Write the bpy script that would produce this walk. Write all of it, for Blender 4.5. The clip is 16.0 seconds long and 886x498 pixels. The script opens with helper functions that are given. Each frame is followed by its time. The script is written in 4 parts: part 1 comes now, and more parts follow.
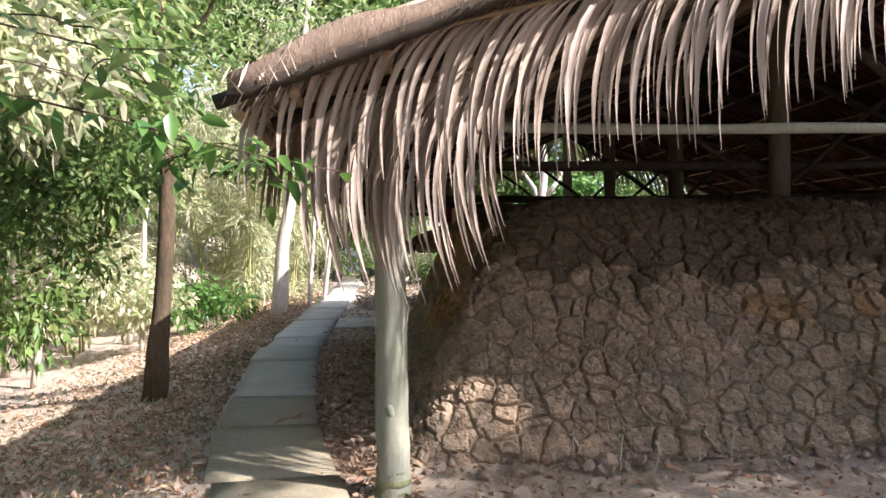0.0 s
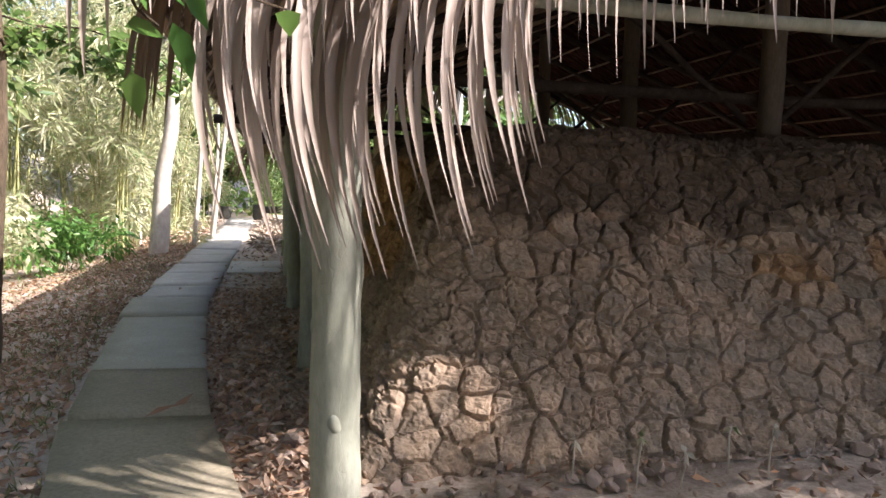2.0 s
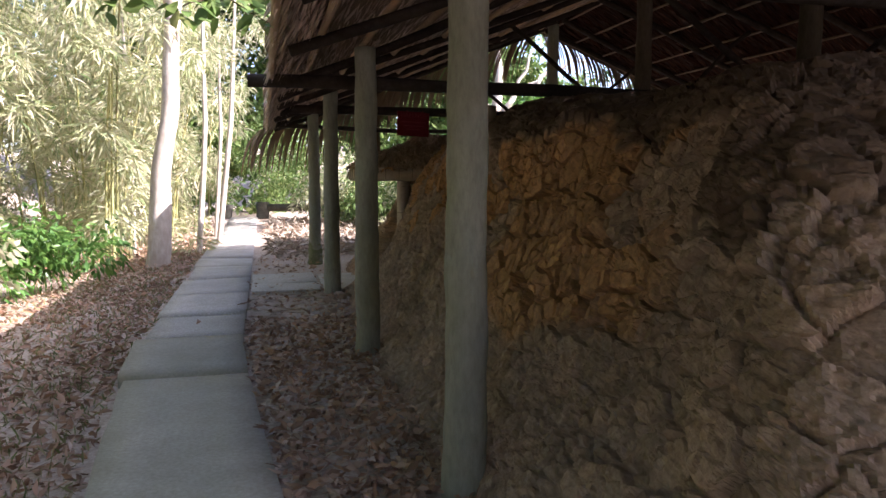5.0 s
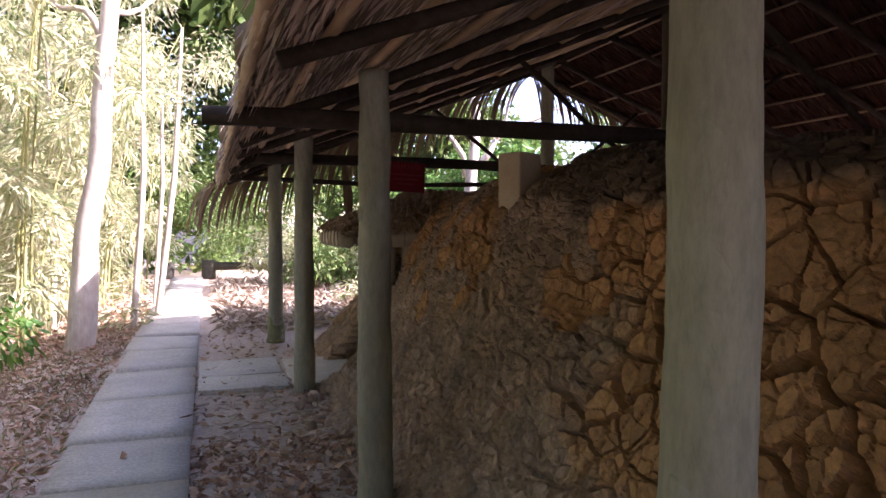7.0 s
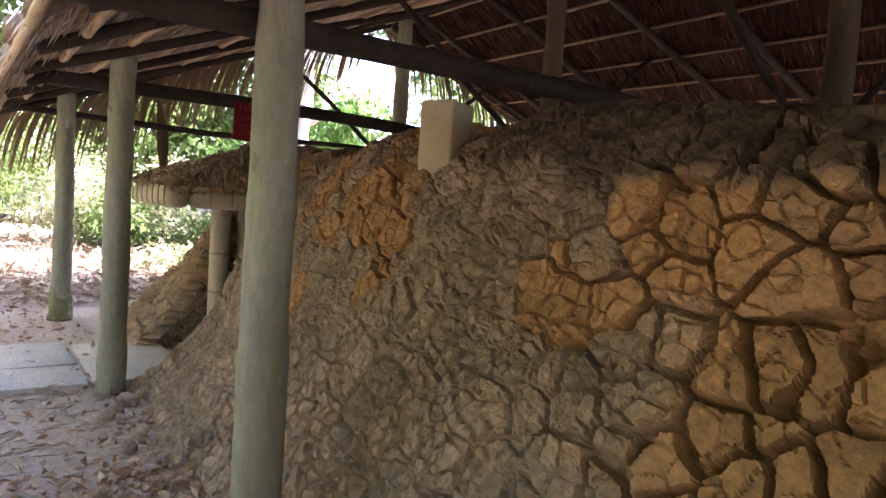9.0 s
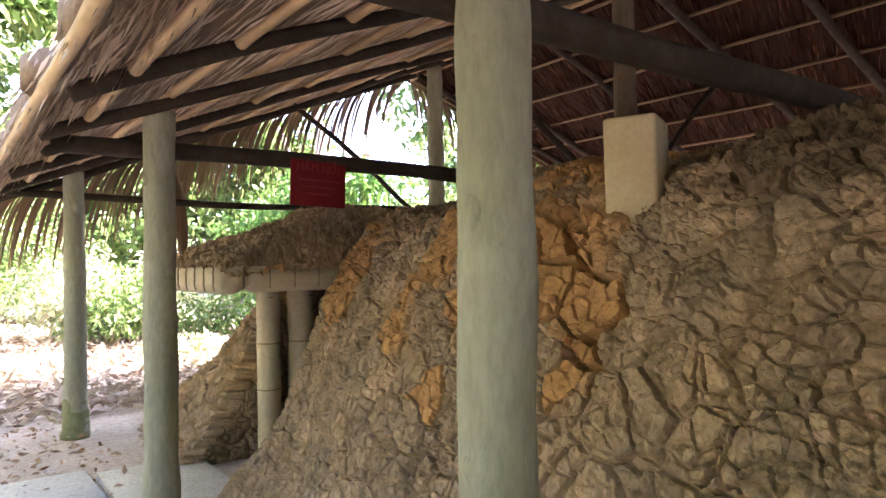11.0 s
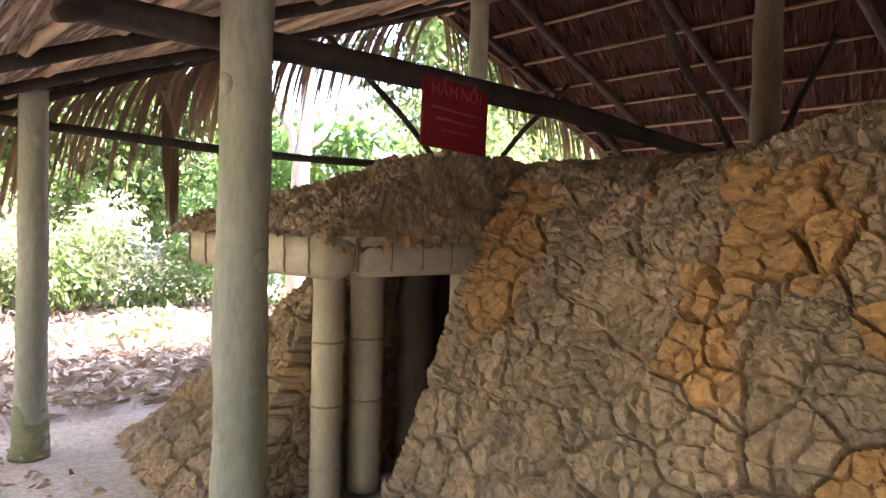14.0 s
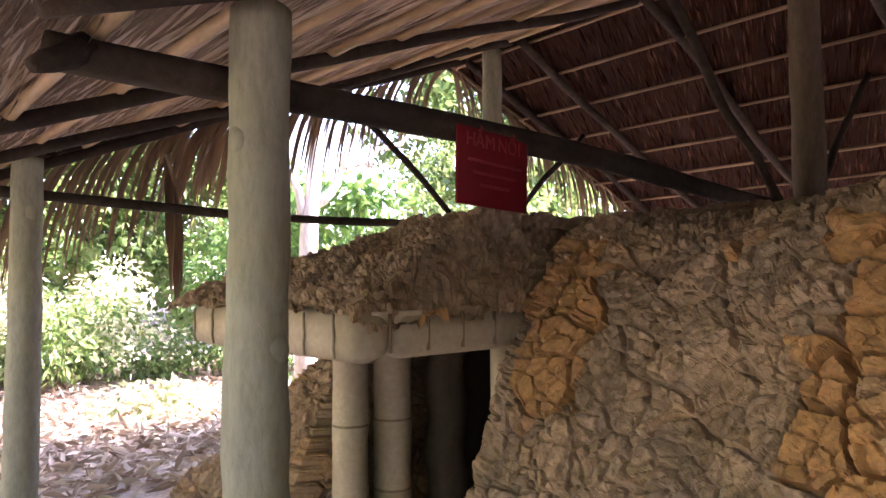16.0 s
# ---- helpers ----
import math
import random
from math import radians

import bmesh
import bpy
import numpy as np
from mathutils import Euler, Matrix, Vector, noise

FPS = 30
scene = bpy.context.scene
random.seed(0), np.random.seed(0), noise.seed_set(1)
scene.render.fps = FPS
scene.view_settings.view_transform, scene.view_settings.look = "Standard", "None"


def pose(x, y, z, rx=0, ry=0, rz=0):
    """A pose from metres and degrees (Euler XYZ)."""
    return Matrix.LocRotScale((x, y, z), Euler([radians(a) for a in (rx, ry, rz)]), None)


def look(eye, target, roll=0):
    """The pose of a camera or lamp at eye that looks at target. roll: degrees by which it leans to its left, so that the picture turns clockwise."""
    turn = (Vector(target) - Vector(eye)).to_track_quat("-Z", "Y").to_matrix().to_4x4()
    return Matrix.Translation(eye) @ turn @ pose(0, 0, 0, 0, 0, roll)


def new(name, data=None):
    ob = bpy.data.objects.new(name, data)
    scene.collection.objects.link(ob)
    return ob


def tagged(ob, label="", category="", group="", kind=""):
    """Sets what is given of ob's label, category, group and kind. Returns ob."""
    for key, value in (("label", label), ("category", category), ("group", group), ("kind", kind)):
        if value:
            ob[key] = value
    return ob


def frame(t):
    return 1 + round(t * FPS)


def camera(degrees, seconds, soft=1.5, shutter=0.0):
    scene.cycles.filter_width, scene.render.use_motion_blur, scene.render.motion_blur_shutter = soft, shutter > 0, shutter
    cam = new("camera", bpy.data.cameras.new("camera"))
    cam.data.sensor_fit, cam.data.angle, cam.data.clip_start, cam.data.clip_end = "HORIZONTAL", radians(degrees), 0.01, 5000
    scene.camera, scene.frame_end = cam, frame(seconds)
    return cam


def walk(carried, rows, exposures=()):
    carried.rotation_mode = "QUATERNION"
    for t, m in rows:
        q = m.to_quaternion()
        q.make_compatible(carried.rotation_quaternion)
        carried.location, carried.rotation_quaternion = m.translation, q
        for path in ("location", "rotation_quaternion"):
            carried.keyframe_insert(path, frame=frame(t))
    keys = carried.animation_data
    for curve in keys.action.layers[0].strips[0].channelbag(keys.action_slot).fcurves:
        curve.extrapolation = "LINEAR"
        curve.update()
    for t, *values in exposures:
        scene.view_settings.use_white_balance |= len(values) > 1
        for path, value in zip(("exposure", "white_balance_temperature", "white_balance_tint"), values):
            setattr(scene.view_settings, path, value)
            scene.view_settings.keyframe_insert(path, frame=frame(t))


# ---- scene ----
import itertools

cam = camera(65.2, 16.0)
METRES, EYE, TILT, LEAN, TURN = 11.5, 1.5, 0.0, 0.0, 0.0
PATH = [
    (0, (0.992, -1.272, 1.54), (0.834, 0.721, 1.519), -0.7),
    (0.5, (0.952, -0.95, 1.571), (1.023, 1.048, 1.532), 2.2),
    (1, (0.764, -0.633, 1.558), (1.047, 1.345, 1.472), 0.0),
    (1.5, (0.685, -0.234, 1.515), (0.86, 1.755, 1.414), -1.3),
    (2, (0.551, 0.158, 1.474), (0.705, 2.143, 1.285), 1.4),
    (2.5, (0.355, 0.542, 1.39), (0.639, 2.515, 1.227), -0.5),
    (3, (0.224, 0.966, 1.38), (0.415, 2.948, 1.197), 1.3),
    (3.5, (0.04, 1.372, 1.355), (0.123, 3.358, 1.134), 1.7),
    (3.7, (-0.045, 1.555, 1.358), (0.098, 3.539, 1.148), 0.7),
    (5.8, (-0.526, 3.42, 1.519), (-0.328, 5.399, 1.309), 0.3),
    (6, (-0.542, 3.656, 1.557), (-0.334, 5.641, 1.43), 0.4),
    (6.5, (-0.63, 4.013, 1.589), (-0.428, 6.002, 1.542), 2.0),
    (7, (-0.782, 4.34, 1.555), (-0.448, 6.311, 1.488), 0.0),
    (7.5, (-0.808, 4.728, 1.525), (-0.399, 6.684, 1.453), -0.1),
    (8, (-0.841, 5.01, 1.544), (-0.213, 6.906, 1.445), 3.7),
    (10.5, (-1.379, 6.45, 1.494), (-0.352, 8.16, 1.357), 1.6),
    (11, (-1.346, 6.781, 1.511), (-0.433, 8.56, 1.549), -1.0),
    (11.5, (-1.382, 7.094, 1.528), (-0.405, 8.839, 1.582), 1.1),
    (12, (-1.501, 7.431, 1.523), (-0.357, 9.071, 1.567), 0.2),
    (12.5, (-1.503, 7.811, 1.527), (-0.387, 9.471, 1.484), -1.2),
    (13, (-1.52, 8.118, 1.533), (-0.44, 9.801, 1.531), 2.0),
    (13.5, (-1.628, 8.397, 1.547), (-0.487, 10.038, 1.621), 0.3),
    (14, (-1.702, 8.662, 1.528), (-0.602, 10.332, 1.483), 1.5),
    (14.5, (-1.652, 8.948, 1.557), (-0.574, 10.632, 1.578), 0.2),
    (15, (-1.66, 9.052, 1.562), (-0.593, 10.744, 1.567), 0.6),
    (15.5, (-1.638, 9.065, 1.578), (-0.545, 10.737, 1.686), -0.4),
    (16, (-1.608, 9.051, 1.586), (-0.523, 10.727, 1.697), -0.4),
]
EXPOSURES = [(0.0, 1.75, 5800, 18), (3.7, 1.85, 5800, 24), (5.8, 2.1, 5700, 33), (7.0, 2.35, 5750, 40), (8.2, 3.05, 5750, 38), (10.3, 4.25, 5850, 27), (11.5, 4.1, 5850, 28), (12.5, 4.2, 5850, 29), (16.0, 3.85, 5850, 40)]
walk(cam, [(t, look(eye, target, roll)) for t, eye, target, roll in PATH], EXPOSURES)

# ---- daylight ----
SUN_DIR = Vector((0.94, -0.33, 0.82)).normalized()
world = bpy.data.worlds.new("sky")
world.use_nodes = True
scene.world = world
wn = world.node_tree
sky = wn.nodes.new("ShaderNodeTexSky")
sky.sky_type, sky.sun_disc = "NISHITA", False
sky.sun_elevation = math.asin(SUN_DIR.z)
sky.sun_rotation = math.atan2(SUN_DIR.x, SUN_DIR.y)
sky.air_density, sky.dust_density = 1.0, 2.5
wn.links.new(sky.outputs[0], wn.nodes["Background"].inputs[0])
wn.nodes["Background"].inputs[1].default_value = 0.15
sun_data = bpy.data.lights.new("sun", "SUN")
sun_data.energy, sun_data.angle, sun_data.color = 5.0, radians(0.6), (1.0, 0.93, 0.82)
sun = new("sun", sun_data)
sun.matrix_world = look(tuple(SUN_DIR * 60), (0, 0, 0))

# ---- materials ----
def ramp_mix(nt, fac, a, b):
    m = nt.nodes.new("ShaderNodeMix")
    m.data_type = "RGBA"
    for sock, val in ((m.inputs[0], fac), (m.inputs[6], a), (m.inputs[7], b)):
        if isinstance(val, bpy.types.NodeSocket):
            nt.links.new(val, sock)
        elif isinstance(val, tuple):
            sock.default_value = (*val, 1)
        else:
            sock.default_value = val
    return m.outputs[2]


def noise_out(nt, scale, detail=6, stretch=(1, 1, 1), rough=0.6, lo=0.35, hi=0.65):
    tc = nt.nodes.new("ShaderNodeTexCoord")
    mp = nt.nodes.new("ShaderNodeMapping")
    mp.inputs["Scale"].default_value = stretch
    nz = nt.nodes.new("ShaderNodeTexNoise")
    nz.inputs["Scale"].default_value, nz.inputs["Detail"].default_value, nz.inputs["Roughness"].default_value = scale, detail, rough
    nt.links.new(tc.outputs["Object"], mp.inputs[0])
    nt.links.new(mp.outputs[0], nz.inputs["Vector"])
    mr = nt.nodes.new("ShaderNodeMapRange")
    mr.inputs[1].default_value, mr.inputs[2].default_value = lo, hi
    nt.links.new(nz.outputs[0], mr.inputs[0])
    return mr.outputs[0], nz.outputs[0]


def surface(name, c1, c2, c3=None, scale=6.0, fine=40.0, rough=0.85, bump=0.4, dist=0.01, stretch=(1, 1, 1), attr=None, attr_col=None, vary=0.0, island=False, tone=False):
    """Two-scale mottled surface: large patches c1 to c2, fine grain to c3."""
    m = bpy.data.materials.new(name)
    m.use_nodes = True
    nt = m.node_tree
    bsdf = nt.nodes["Principled BSDF"]
    big, _ = noise_out(nt, scale, 5, stretch)
    small, raw = noise_out(nt, fine, 6, stretch, 0.7)
    col = ramp_mix(nt, big, c1, c2)
    if attr:
        at = nt.nodes.new("ShaderNodeAttribute")
        at.attribute_name = attr
        col = ramp_mix(nt, at.outputs["Fac"], col, attr_col)
        # dark brown for humus and for the end face's painted shade
        at2 = nt.nodes.new("ShaderNodeAttribute")
        at2.attribute_name = "humus_shade"
        col = ramp_mix(nt, at2.outputs["Fac"], col, (0.11, 0.08, 0.055))
    dark = c3 or tuple(c * 0.55 for c in c1)
    mul = nt.nodes.new("ShaderNodeMath")
    mul.operation = "MULTIPLY"
    mul.inputs[1].default_value = 0.6
    nt.links.new(small, mul.inputs[0])
    col = ramp_mix(nt, mul.outputs[0], col, dark)
    if vary:
        src = nt.nodes.new("ShaderNodeNewGeometry").outputs["Random Per Island"] if island else nt.nodes.new("ShaderNodeObjectInfo").outputs["Random"]
        hs = nt.nodes.new("ShaderNodeHueSaturation")
        mr = nt.nodes.new("ShaderNodeMapRange")
        mr.inputs[3].default_value, mr.inputs[4].default_value = 1 - vary, 1 + vary
        nt.links.new(src, mr.inputs[0])
        nt.links.new(mr.outputs[0], hs.inputs["Value"])
        nt.links.new(col, hs.inputs["Color"])
        col = hs.outputs[0]
    if tone:
        at3 = nt.nodes.new("ShaderNodeAttribute")
        at3.attribute_name = "tone"
        hs = nt.nodes.new("ShaderNodeHueSaturation")
        mr = nt.nodes.new("ShaderNodeMapRange")
        mr.inputs[1].default_value, mr.inputs[2].default_value, mr.inputs[3].default_value, mr.inputs[4].default_value = 0.2, 0.8, 0.82, 1.22
        nt.links.new(at3.outputs["Fac"], mr.inputs[0])
        nt.links.new(mr.outputs[0], hs.inputs["Value"])
        nt.links.new(col, hs.inputs["Color"])
        col = hs.outputs[0]
    nt.links.new(col, bsdf.inputs["Base Color"])
    bsdf.inputs["Roughness"].default_value = rough
    bsdf.inputs["Specular IOR Level"].default_value = 0.12
    bp = nt.nodes.new("ShaderNodeBump")
    bp.inputs["Strength"].default_value, bp.inputs["Distance"].default_value = bump, dist
    nt.links.new(raw, bp.inputs["Height"])
    nt.links.new(bp.outputs[0], bsdf.inputs["Normal"])
    return m


def leaf_mat(name, cols, trans=0.4, rough=0.5):
    """Leaves: colour by island from a list, with light passing through."""
    m = bpy.data.materials.new(name)
    m.use_nodes = True
    nt = m.node_tree
    bsdf, out = nt.nodes["Principled BSDF"], nt.nodes["Material Output"]
    geo = nt.nodes.new("ShaderNodeNewGeometry")
    cr = nt.nodes.new("ShaderNodeValToRGB")
    el = cr.color_ramp.elements
    while len(el) < len(cols):
        el.new(0.5)
    for k, c in enumerate(cols):
        el[k].position, el[k].color = k / (len(cols) - 1), (*c, 1)
    nt.links.new(geo.outputs["Random Per Island"], cr.inputs[0])
    patch, _ = noise_out(nt, 0.7, 3, (1, 1, 1), 0.6, 0.3, 0.7)
    hs = nt.nodes.new("ShaderNodeHueSaturation")
    mr = nt.nodes.new("ShaderNodeMapRange")
    mr.inputs[3].default_value, mr.inputs[4].default_value = 0.7, 1.25
    nt.links.new(patch, mr.inputs[0])
    nt.links.new(mr.outputs[0], hs.inputs["Value"])
    nt.links.new(cr.outputs[0], hs.inputs["Color"])
    nt.links.new(hs.outputs[0], bsdf.inputs["Base Color"])
    bsdf.inputs["Roughness"].default_value = rough
    bsdf.inputs["Specular IOR Level"].default_value = 0.0 if rough > 0.75 else 0.35
    tr = nt.nodes.new("ShaderNodeBsdfTranslucent")
    nt.links.new(hs.outputs[0], tr.inputs[0])
    mx = nt.nodes.new("ShaderNodeMixShader")
    mx.inputs[0].default_value = trans
    nt.links.new(bsdf.outputs[0], mx.inputs[1])
    nt.links.new(tr.outputs[0], mx.inputs[2])
    nt.links.new(mx.outputs[0], out.inputs[0])
    return m


M_SOIL = surface("soil", (0.45, 0.365, 0.275), (0.53, 0.445, 0.35), (0.14, 0.09, 0.06), 1.5, 30, 0.95, 0.6, 0.02)
M_EARTH = surface("cracked_earth", (0.40, 0.285, 0.185), (0.28, 0.22, 0.158), (0.155, 0.105, 0.068), 3.6, 34, 0.95, 0.75, 0.014, attr="ochre", attr_col=(0.46, 0.255, 0.10), tone=True)
def hairline(m, scale, strength, dist, stretch=(1, 1, 1), thin=0.05):
    """Adds fine drying cracks to a material's relief."""
    nt = m.node_tree
    bp = next(n for n in nt.nodes if n.bl_idname == "ShaderNodeBump")
    tc = nt.nodes.new("ShaderNodeTexCoord")
    nz = nt.nodes.new("ShaderNodeTexNoise")
    nz.inputs["Scale"].default_value = 9
    add = nt.nodes.new("ShaderNodeVectorMath")
    add.operation = "MULTIPLY_ADD"
    add.inputs[1].default_value = (0.08, 0.08, 0.08)
    nt.links.new(tc.outputs["Object"], nz.inputs["Vector"])
    nt.links.new(nz.outputs["Color"], add.inputs[0])
    nt.links.new(tc.outputs["Object"], add.inputs[2])
    vo = nt.nodes.new("ShaderNodeTexVoronoi")
    vo.feature = "DISTANCE_TO_EDGE"
    vo.inputs["Scale"].default_value = scale
    mp = nt.nodes.new("ShaderNodeMapping")
    mp.inputs["Scale"].default_value = stretch
    nt.links.new(add.outputs[0], mp.inputs[0])
    nt.links.new(mp.outputs[0], vo.inputs["Vector"])
    mr = nt.nodes.new("ShaderNodeMapRange")
    mr.inputs[2].default_value = thin
    nt.links.new(vo.outputs["Distance"], mr.inputs[0])
    b2 = nt.nodes.new("ShaderNodeBump")
    b2.inputs["Strength"].default_value, b2.inputs["Distance"].default_value = strength, dist
    nt.links.new(mr.outputs[0], b2.inputs["Height"])
    nt.links.new(b2.outputs[0], bp.inputs["Normal"])


hairline(M_EARTH, 24.0, 0.22, 0.006)
M_CLOD = surface("clod", (0.44, 0.34, 0.26), (0.34, 0.26, 0.20), (0.22, 0.15, 0.11), 9, 50, 0.95, 0.6, 0.01, vary=0.25)
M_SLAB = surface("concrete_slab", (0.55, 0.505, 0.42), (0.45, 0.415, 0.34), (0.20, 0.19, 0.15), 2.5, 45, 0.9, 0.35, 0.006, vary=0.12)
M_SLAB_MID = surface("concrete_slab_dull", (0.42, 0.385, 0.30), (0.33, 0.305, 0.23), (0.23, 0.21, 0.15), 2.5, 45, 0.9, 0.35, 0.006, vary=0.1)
M_SLAB_DARK = surface("concrete_slab_dark", (0.37, 0.31, 0.215), (0.28, 0.24, 0.16), (0.16, 0.14, 0.09), 2.2, 40, 0.92, 0.4, 0.006, vary=0.1)
M_POST = surface("weathered_post", (0.245, 0.245, 0.18), (0.33, 0.325, 0.255), (0.15, 0.145, 0.10), 5, 40, 0.8, 0.35, 0.004, (1, 1, 0.30))
hairline(M_POST, 15.0, 0.14, 0.006, (1, 1, 0.05), 0.03)
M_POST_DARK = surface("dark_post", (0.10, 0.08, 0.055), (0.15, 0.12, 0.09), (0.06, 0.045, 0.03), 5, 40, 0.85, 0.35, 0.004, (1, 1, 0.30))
M_MOSS = surface("moss", (0.17, 0.18, 0.085), (0.25, 0.24, 0.14), (0.09, 0.10, 0.05), 14, 60, 0.95, 0.6, 0.006)
M_LOG = surface("dark_log", (0.035, 0.026, 0.02), (0.065, 0.05, 0.038), (0.02, 0.014, 0.01), 5, 25, 0.9, 0.6, 0.01)
M_BAMBOO_POLE = surface("dry_bamboo", (0.52, 0.38, 0.23), (0.38, 0.26, 0.15), (0.22, 0.14, 0.07), 4, 20, 0.6, 0.3, 0.004, (1, 0.2, 1), vary=0.2)
# back purlins: the dry bamboo again, with shade put into its colour
M_BAMBOO_SHADE = surface("shaded_bamboo", (0.30, 0.20, 0.13), (0.21, 0.14, 0.09), (0.12, 0.07, 0.04), 4, 20, 0.7, 0.3, 0.004, (1, 0.2, 1), vary=0.2)
M_THATCH = surface("thatch", (0.34, 0.25, 0.18), (0.25, 0.18, 0.13), (0.12, 0.08, 0.055), 3, 35, 0.95, 0.8, 0.02, (3, 0.5, 1))
# back slope: red-brown palm, its underside's shade painted into the colour
M_THATCH_RED_SHADE = surface("red_thatch_shade", (0.05, 0.023, 0.017), (0.035, 0.016, 0.012), (0.02, 0.01, 0.008), 3, 35, 0.95, 0.8, 0.02, (0.5, 3, 1))
M_BLADE = leaf_mat("dry_thatch_blade", [(0.42, 0.32, 0.24), (0.58, 0.46, 0.36), (0.44, 0.33, 0.25), (0.66, 0.54, 0.43), (0.26, 0.19, 0.14)], 0.05, 0.8)
M_BLADE_RED_SHADE = leaf_mat("red_blade_shade", [(0.032, 0.014, 0.010), (0.065, 0.027, 0.018), (0.015, 0.007, 0.005), (0.12, 0.062, 0.043), (0.04, 0.017, 0.012)], 0.04, 0.8)
M_FROND = leaf_mat("dry_frond", [(0.56, 0.51, 0.46), (0.70, 0.65, 0.60), (0.36, 0.30, 0.25), (0.52, 0.36, 0.24), (0.52, 0.48, 0.45)], 0.14, 0.42)
M_FROND_DARK = leaf_mat("brown_frond", [(0.14, 0.085, 0.05), (0.22, 0.14, 0.08), (0.10, 0.06, 0.035)], 0.15, 0.7)
M_RACHIS = surface("frond_stem", (0.33, 0.24, 0.15), (0.22, 0.15, 0.09), None, 8, 40, 0.8)
M_CAST = surface("cast_concrete", (0.50, 0.43, 0.33), (0.42, 0.36, 0.27), (0.32, 0.26, 0.19), 4, 35, 0.85, 0.35, 0.005)
M_BLOCK = surface("block_concrete", (0.52, 0.43, 0.29), (0.46, 0.37, 0.24), (0.38, 0.29, 0.18), 6, 60, 0.9, 0.3, 0.004)
M_GROOVE = surface("groove", (0.30, 0.25, 0.18), (0.25, 0.20, 0.14), None, 6, 30)
# passage walls and inner post: the passage's shade put into a near-black colour
M_INNER_SHADE = surface("shaded_passage_wall", (0.10, 0.08, 0.06), (0.07, 0.055, 0.045), None, 4, 30, 0.95)
M_SIGN = surface("red_sign_paint", (0.17, 0.008, 0.012), (0.14, 0.007, 0.010), (0.11, 0.006, 0.009), 5, 60, 0.55, 0.1, 0.001)
M_LETTER = surface("faded_letter_paint", (0.26, 0.035, 0.035), (0.23, 0.03, 0.03), None, 30, 80, 0.6)
M_BARK = surface("bark", (0.15, 0.105, 0.065), (0.085, 0.065, 0.04), (0.04, 0.03, 0.02), 6, 30, 0.95, 1.0, 0.03, (1, 1, 0.3))
M_PALE = surface("pale_bark", (0.55, 0.50, 0.42), (0.42, 0.36, 0.28), (0.28, 0.22, 0.16), 3, 18, 0.9, 0.5, 0.01, (1, 1, 0.4))
M_CULM = surface("bamboo_culm", (0.36, 0.34, 0.13), (0.24, 0.27, 0.09), (0.30, 0.24, 0.12), 2, 20, 0.5, 0.15, 0.003, (1, 1, 0.3), vary=0.3)
M_LEAF = leaf_mat("green_leaf", [(0.08, 0.14, 0.035), (0.13, 0.21, 0.05), (0.19, 0.26, 0.07), (0.10, 0.17, 0.045), (0.27, 0.29, 0.10)], 0.45)
M_LEAF_YEL = leaf_mat("yellow_green_leaf", [(0.32, 0.37, 0.16), (0.47, 0.47, 0.26), (0.58, 0.53, 0.35), (0.18, 0.26, 0.09)], 0.45)
M_LEAF_BIG = leaf_mat("broad_leaf", [(0.06, 0.14, 0.03), (0.10, 0.20, 0.04), (0.14, 0.24, 0.05)], 0.45, 0.35)
M_LITTER = leaf_mat("dry_litter", [(0.30, 0.19, 0.12), (0.42, 0.30, 0.21), (0.22, 0.12, 0.07), (0.36, 0.20, 0.10), (0.48, 0.38, 0.30)], 0.1, 0.75)
M_LITTER_DARK = leaf_mat("brown_litter", [(0.32, 0.20, 0.13), (0.45, 0.31, 0.21), (0.22, 0.13, 0.08), (0.38, 0.22, 0.12), (0.54, 0.42, 0.32)], 0.1, 0.75)
M_STRAW = leaf_mat("straw", [(0.46, 0.39, 0.28), (0.34, 0.25, 0.16), (0.56, 0.50, 0.38), (0.24, 0.16, 0.10)], 0.2, 0.7)
M_STRAW_DARK = leaf_mat("dull_straw", [(0.44, 0.37, 0.27), (0.28, 0.21, 0.14), (0.54, 0.47, 0.36), (0.17, 0.11, 0.07), (0.34, 0.25, 0.17)], 0.15, 0.7)
M_GRASS = leaf_mat("short_grass", [(0.12, 0.15, 0.05), (0.20, 0.21, 0.08), (0.28, 0.25, 0.12)], 0.3, 0.7)
M_STUMP = surface("dark_stump", (0.07, 0.065, 0.05), (0.11, 0.10, 0.08), None, 6, 30)

# ---- mesh helpers ----
rng = np.random.default_rng(7)


def to_mesh(name, verts, faces, mat, smooth=True):
    me = bpy.data.meshes.new(name)
    me.from_pydata([tuple(v) for v in np.asarray(verts, float).tolist()], [], [tuple(f) for f in (faces.tolist() if isinstance(faces, np.ndarray) else faces)])
    if smooth:
        me.shade_smooth()
    me.materials.append(mat)
    return me


def thing(name, label, category, m=None, group="", kind=""):
    ob = new(name)
    ob.empty_display_size = 0.1
    ob.matrix_basis = m if m is not None else Matrix()
    return tagged(ob, label, category, group, kind)


def part(name, vf, mat, parent, label="", smooth=True, kind=""):
    me = vf if isinstance(vf, bpy.types.Mesh) else to_mesh(name, vf[0], vf[1], mat, smooth)
    ob = new(name, me)
    ob.parent = parent
    return tagged(ob, label, kind=kind)


def single(name, vf, mat, label, category, m=None, group="", kind="", smooth=True):
    ob = new(name, to_mesh(name, vf[0], vf[1], mat, smooth))
    if m is not None:
        ob.matrix_basis = m
    return tagged(ob, label, category, group, kind)


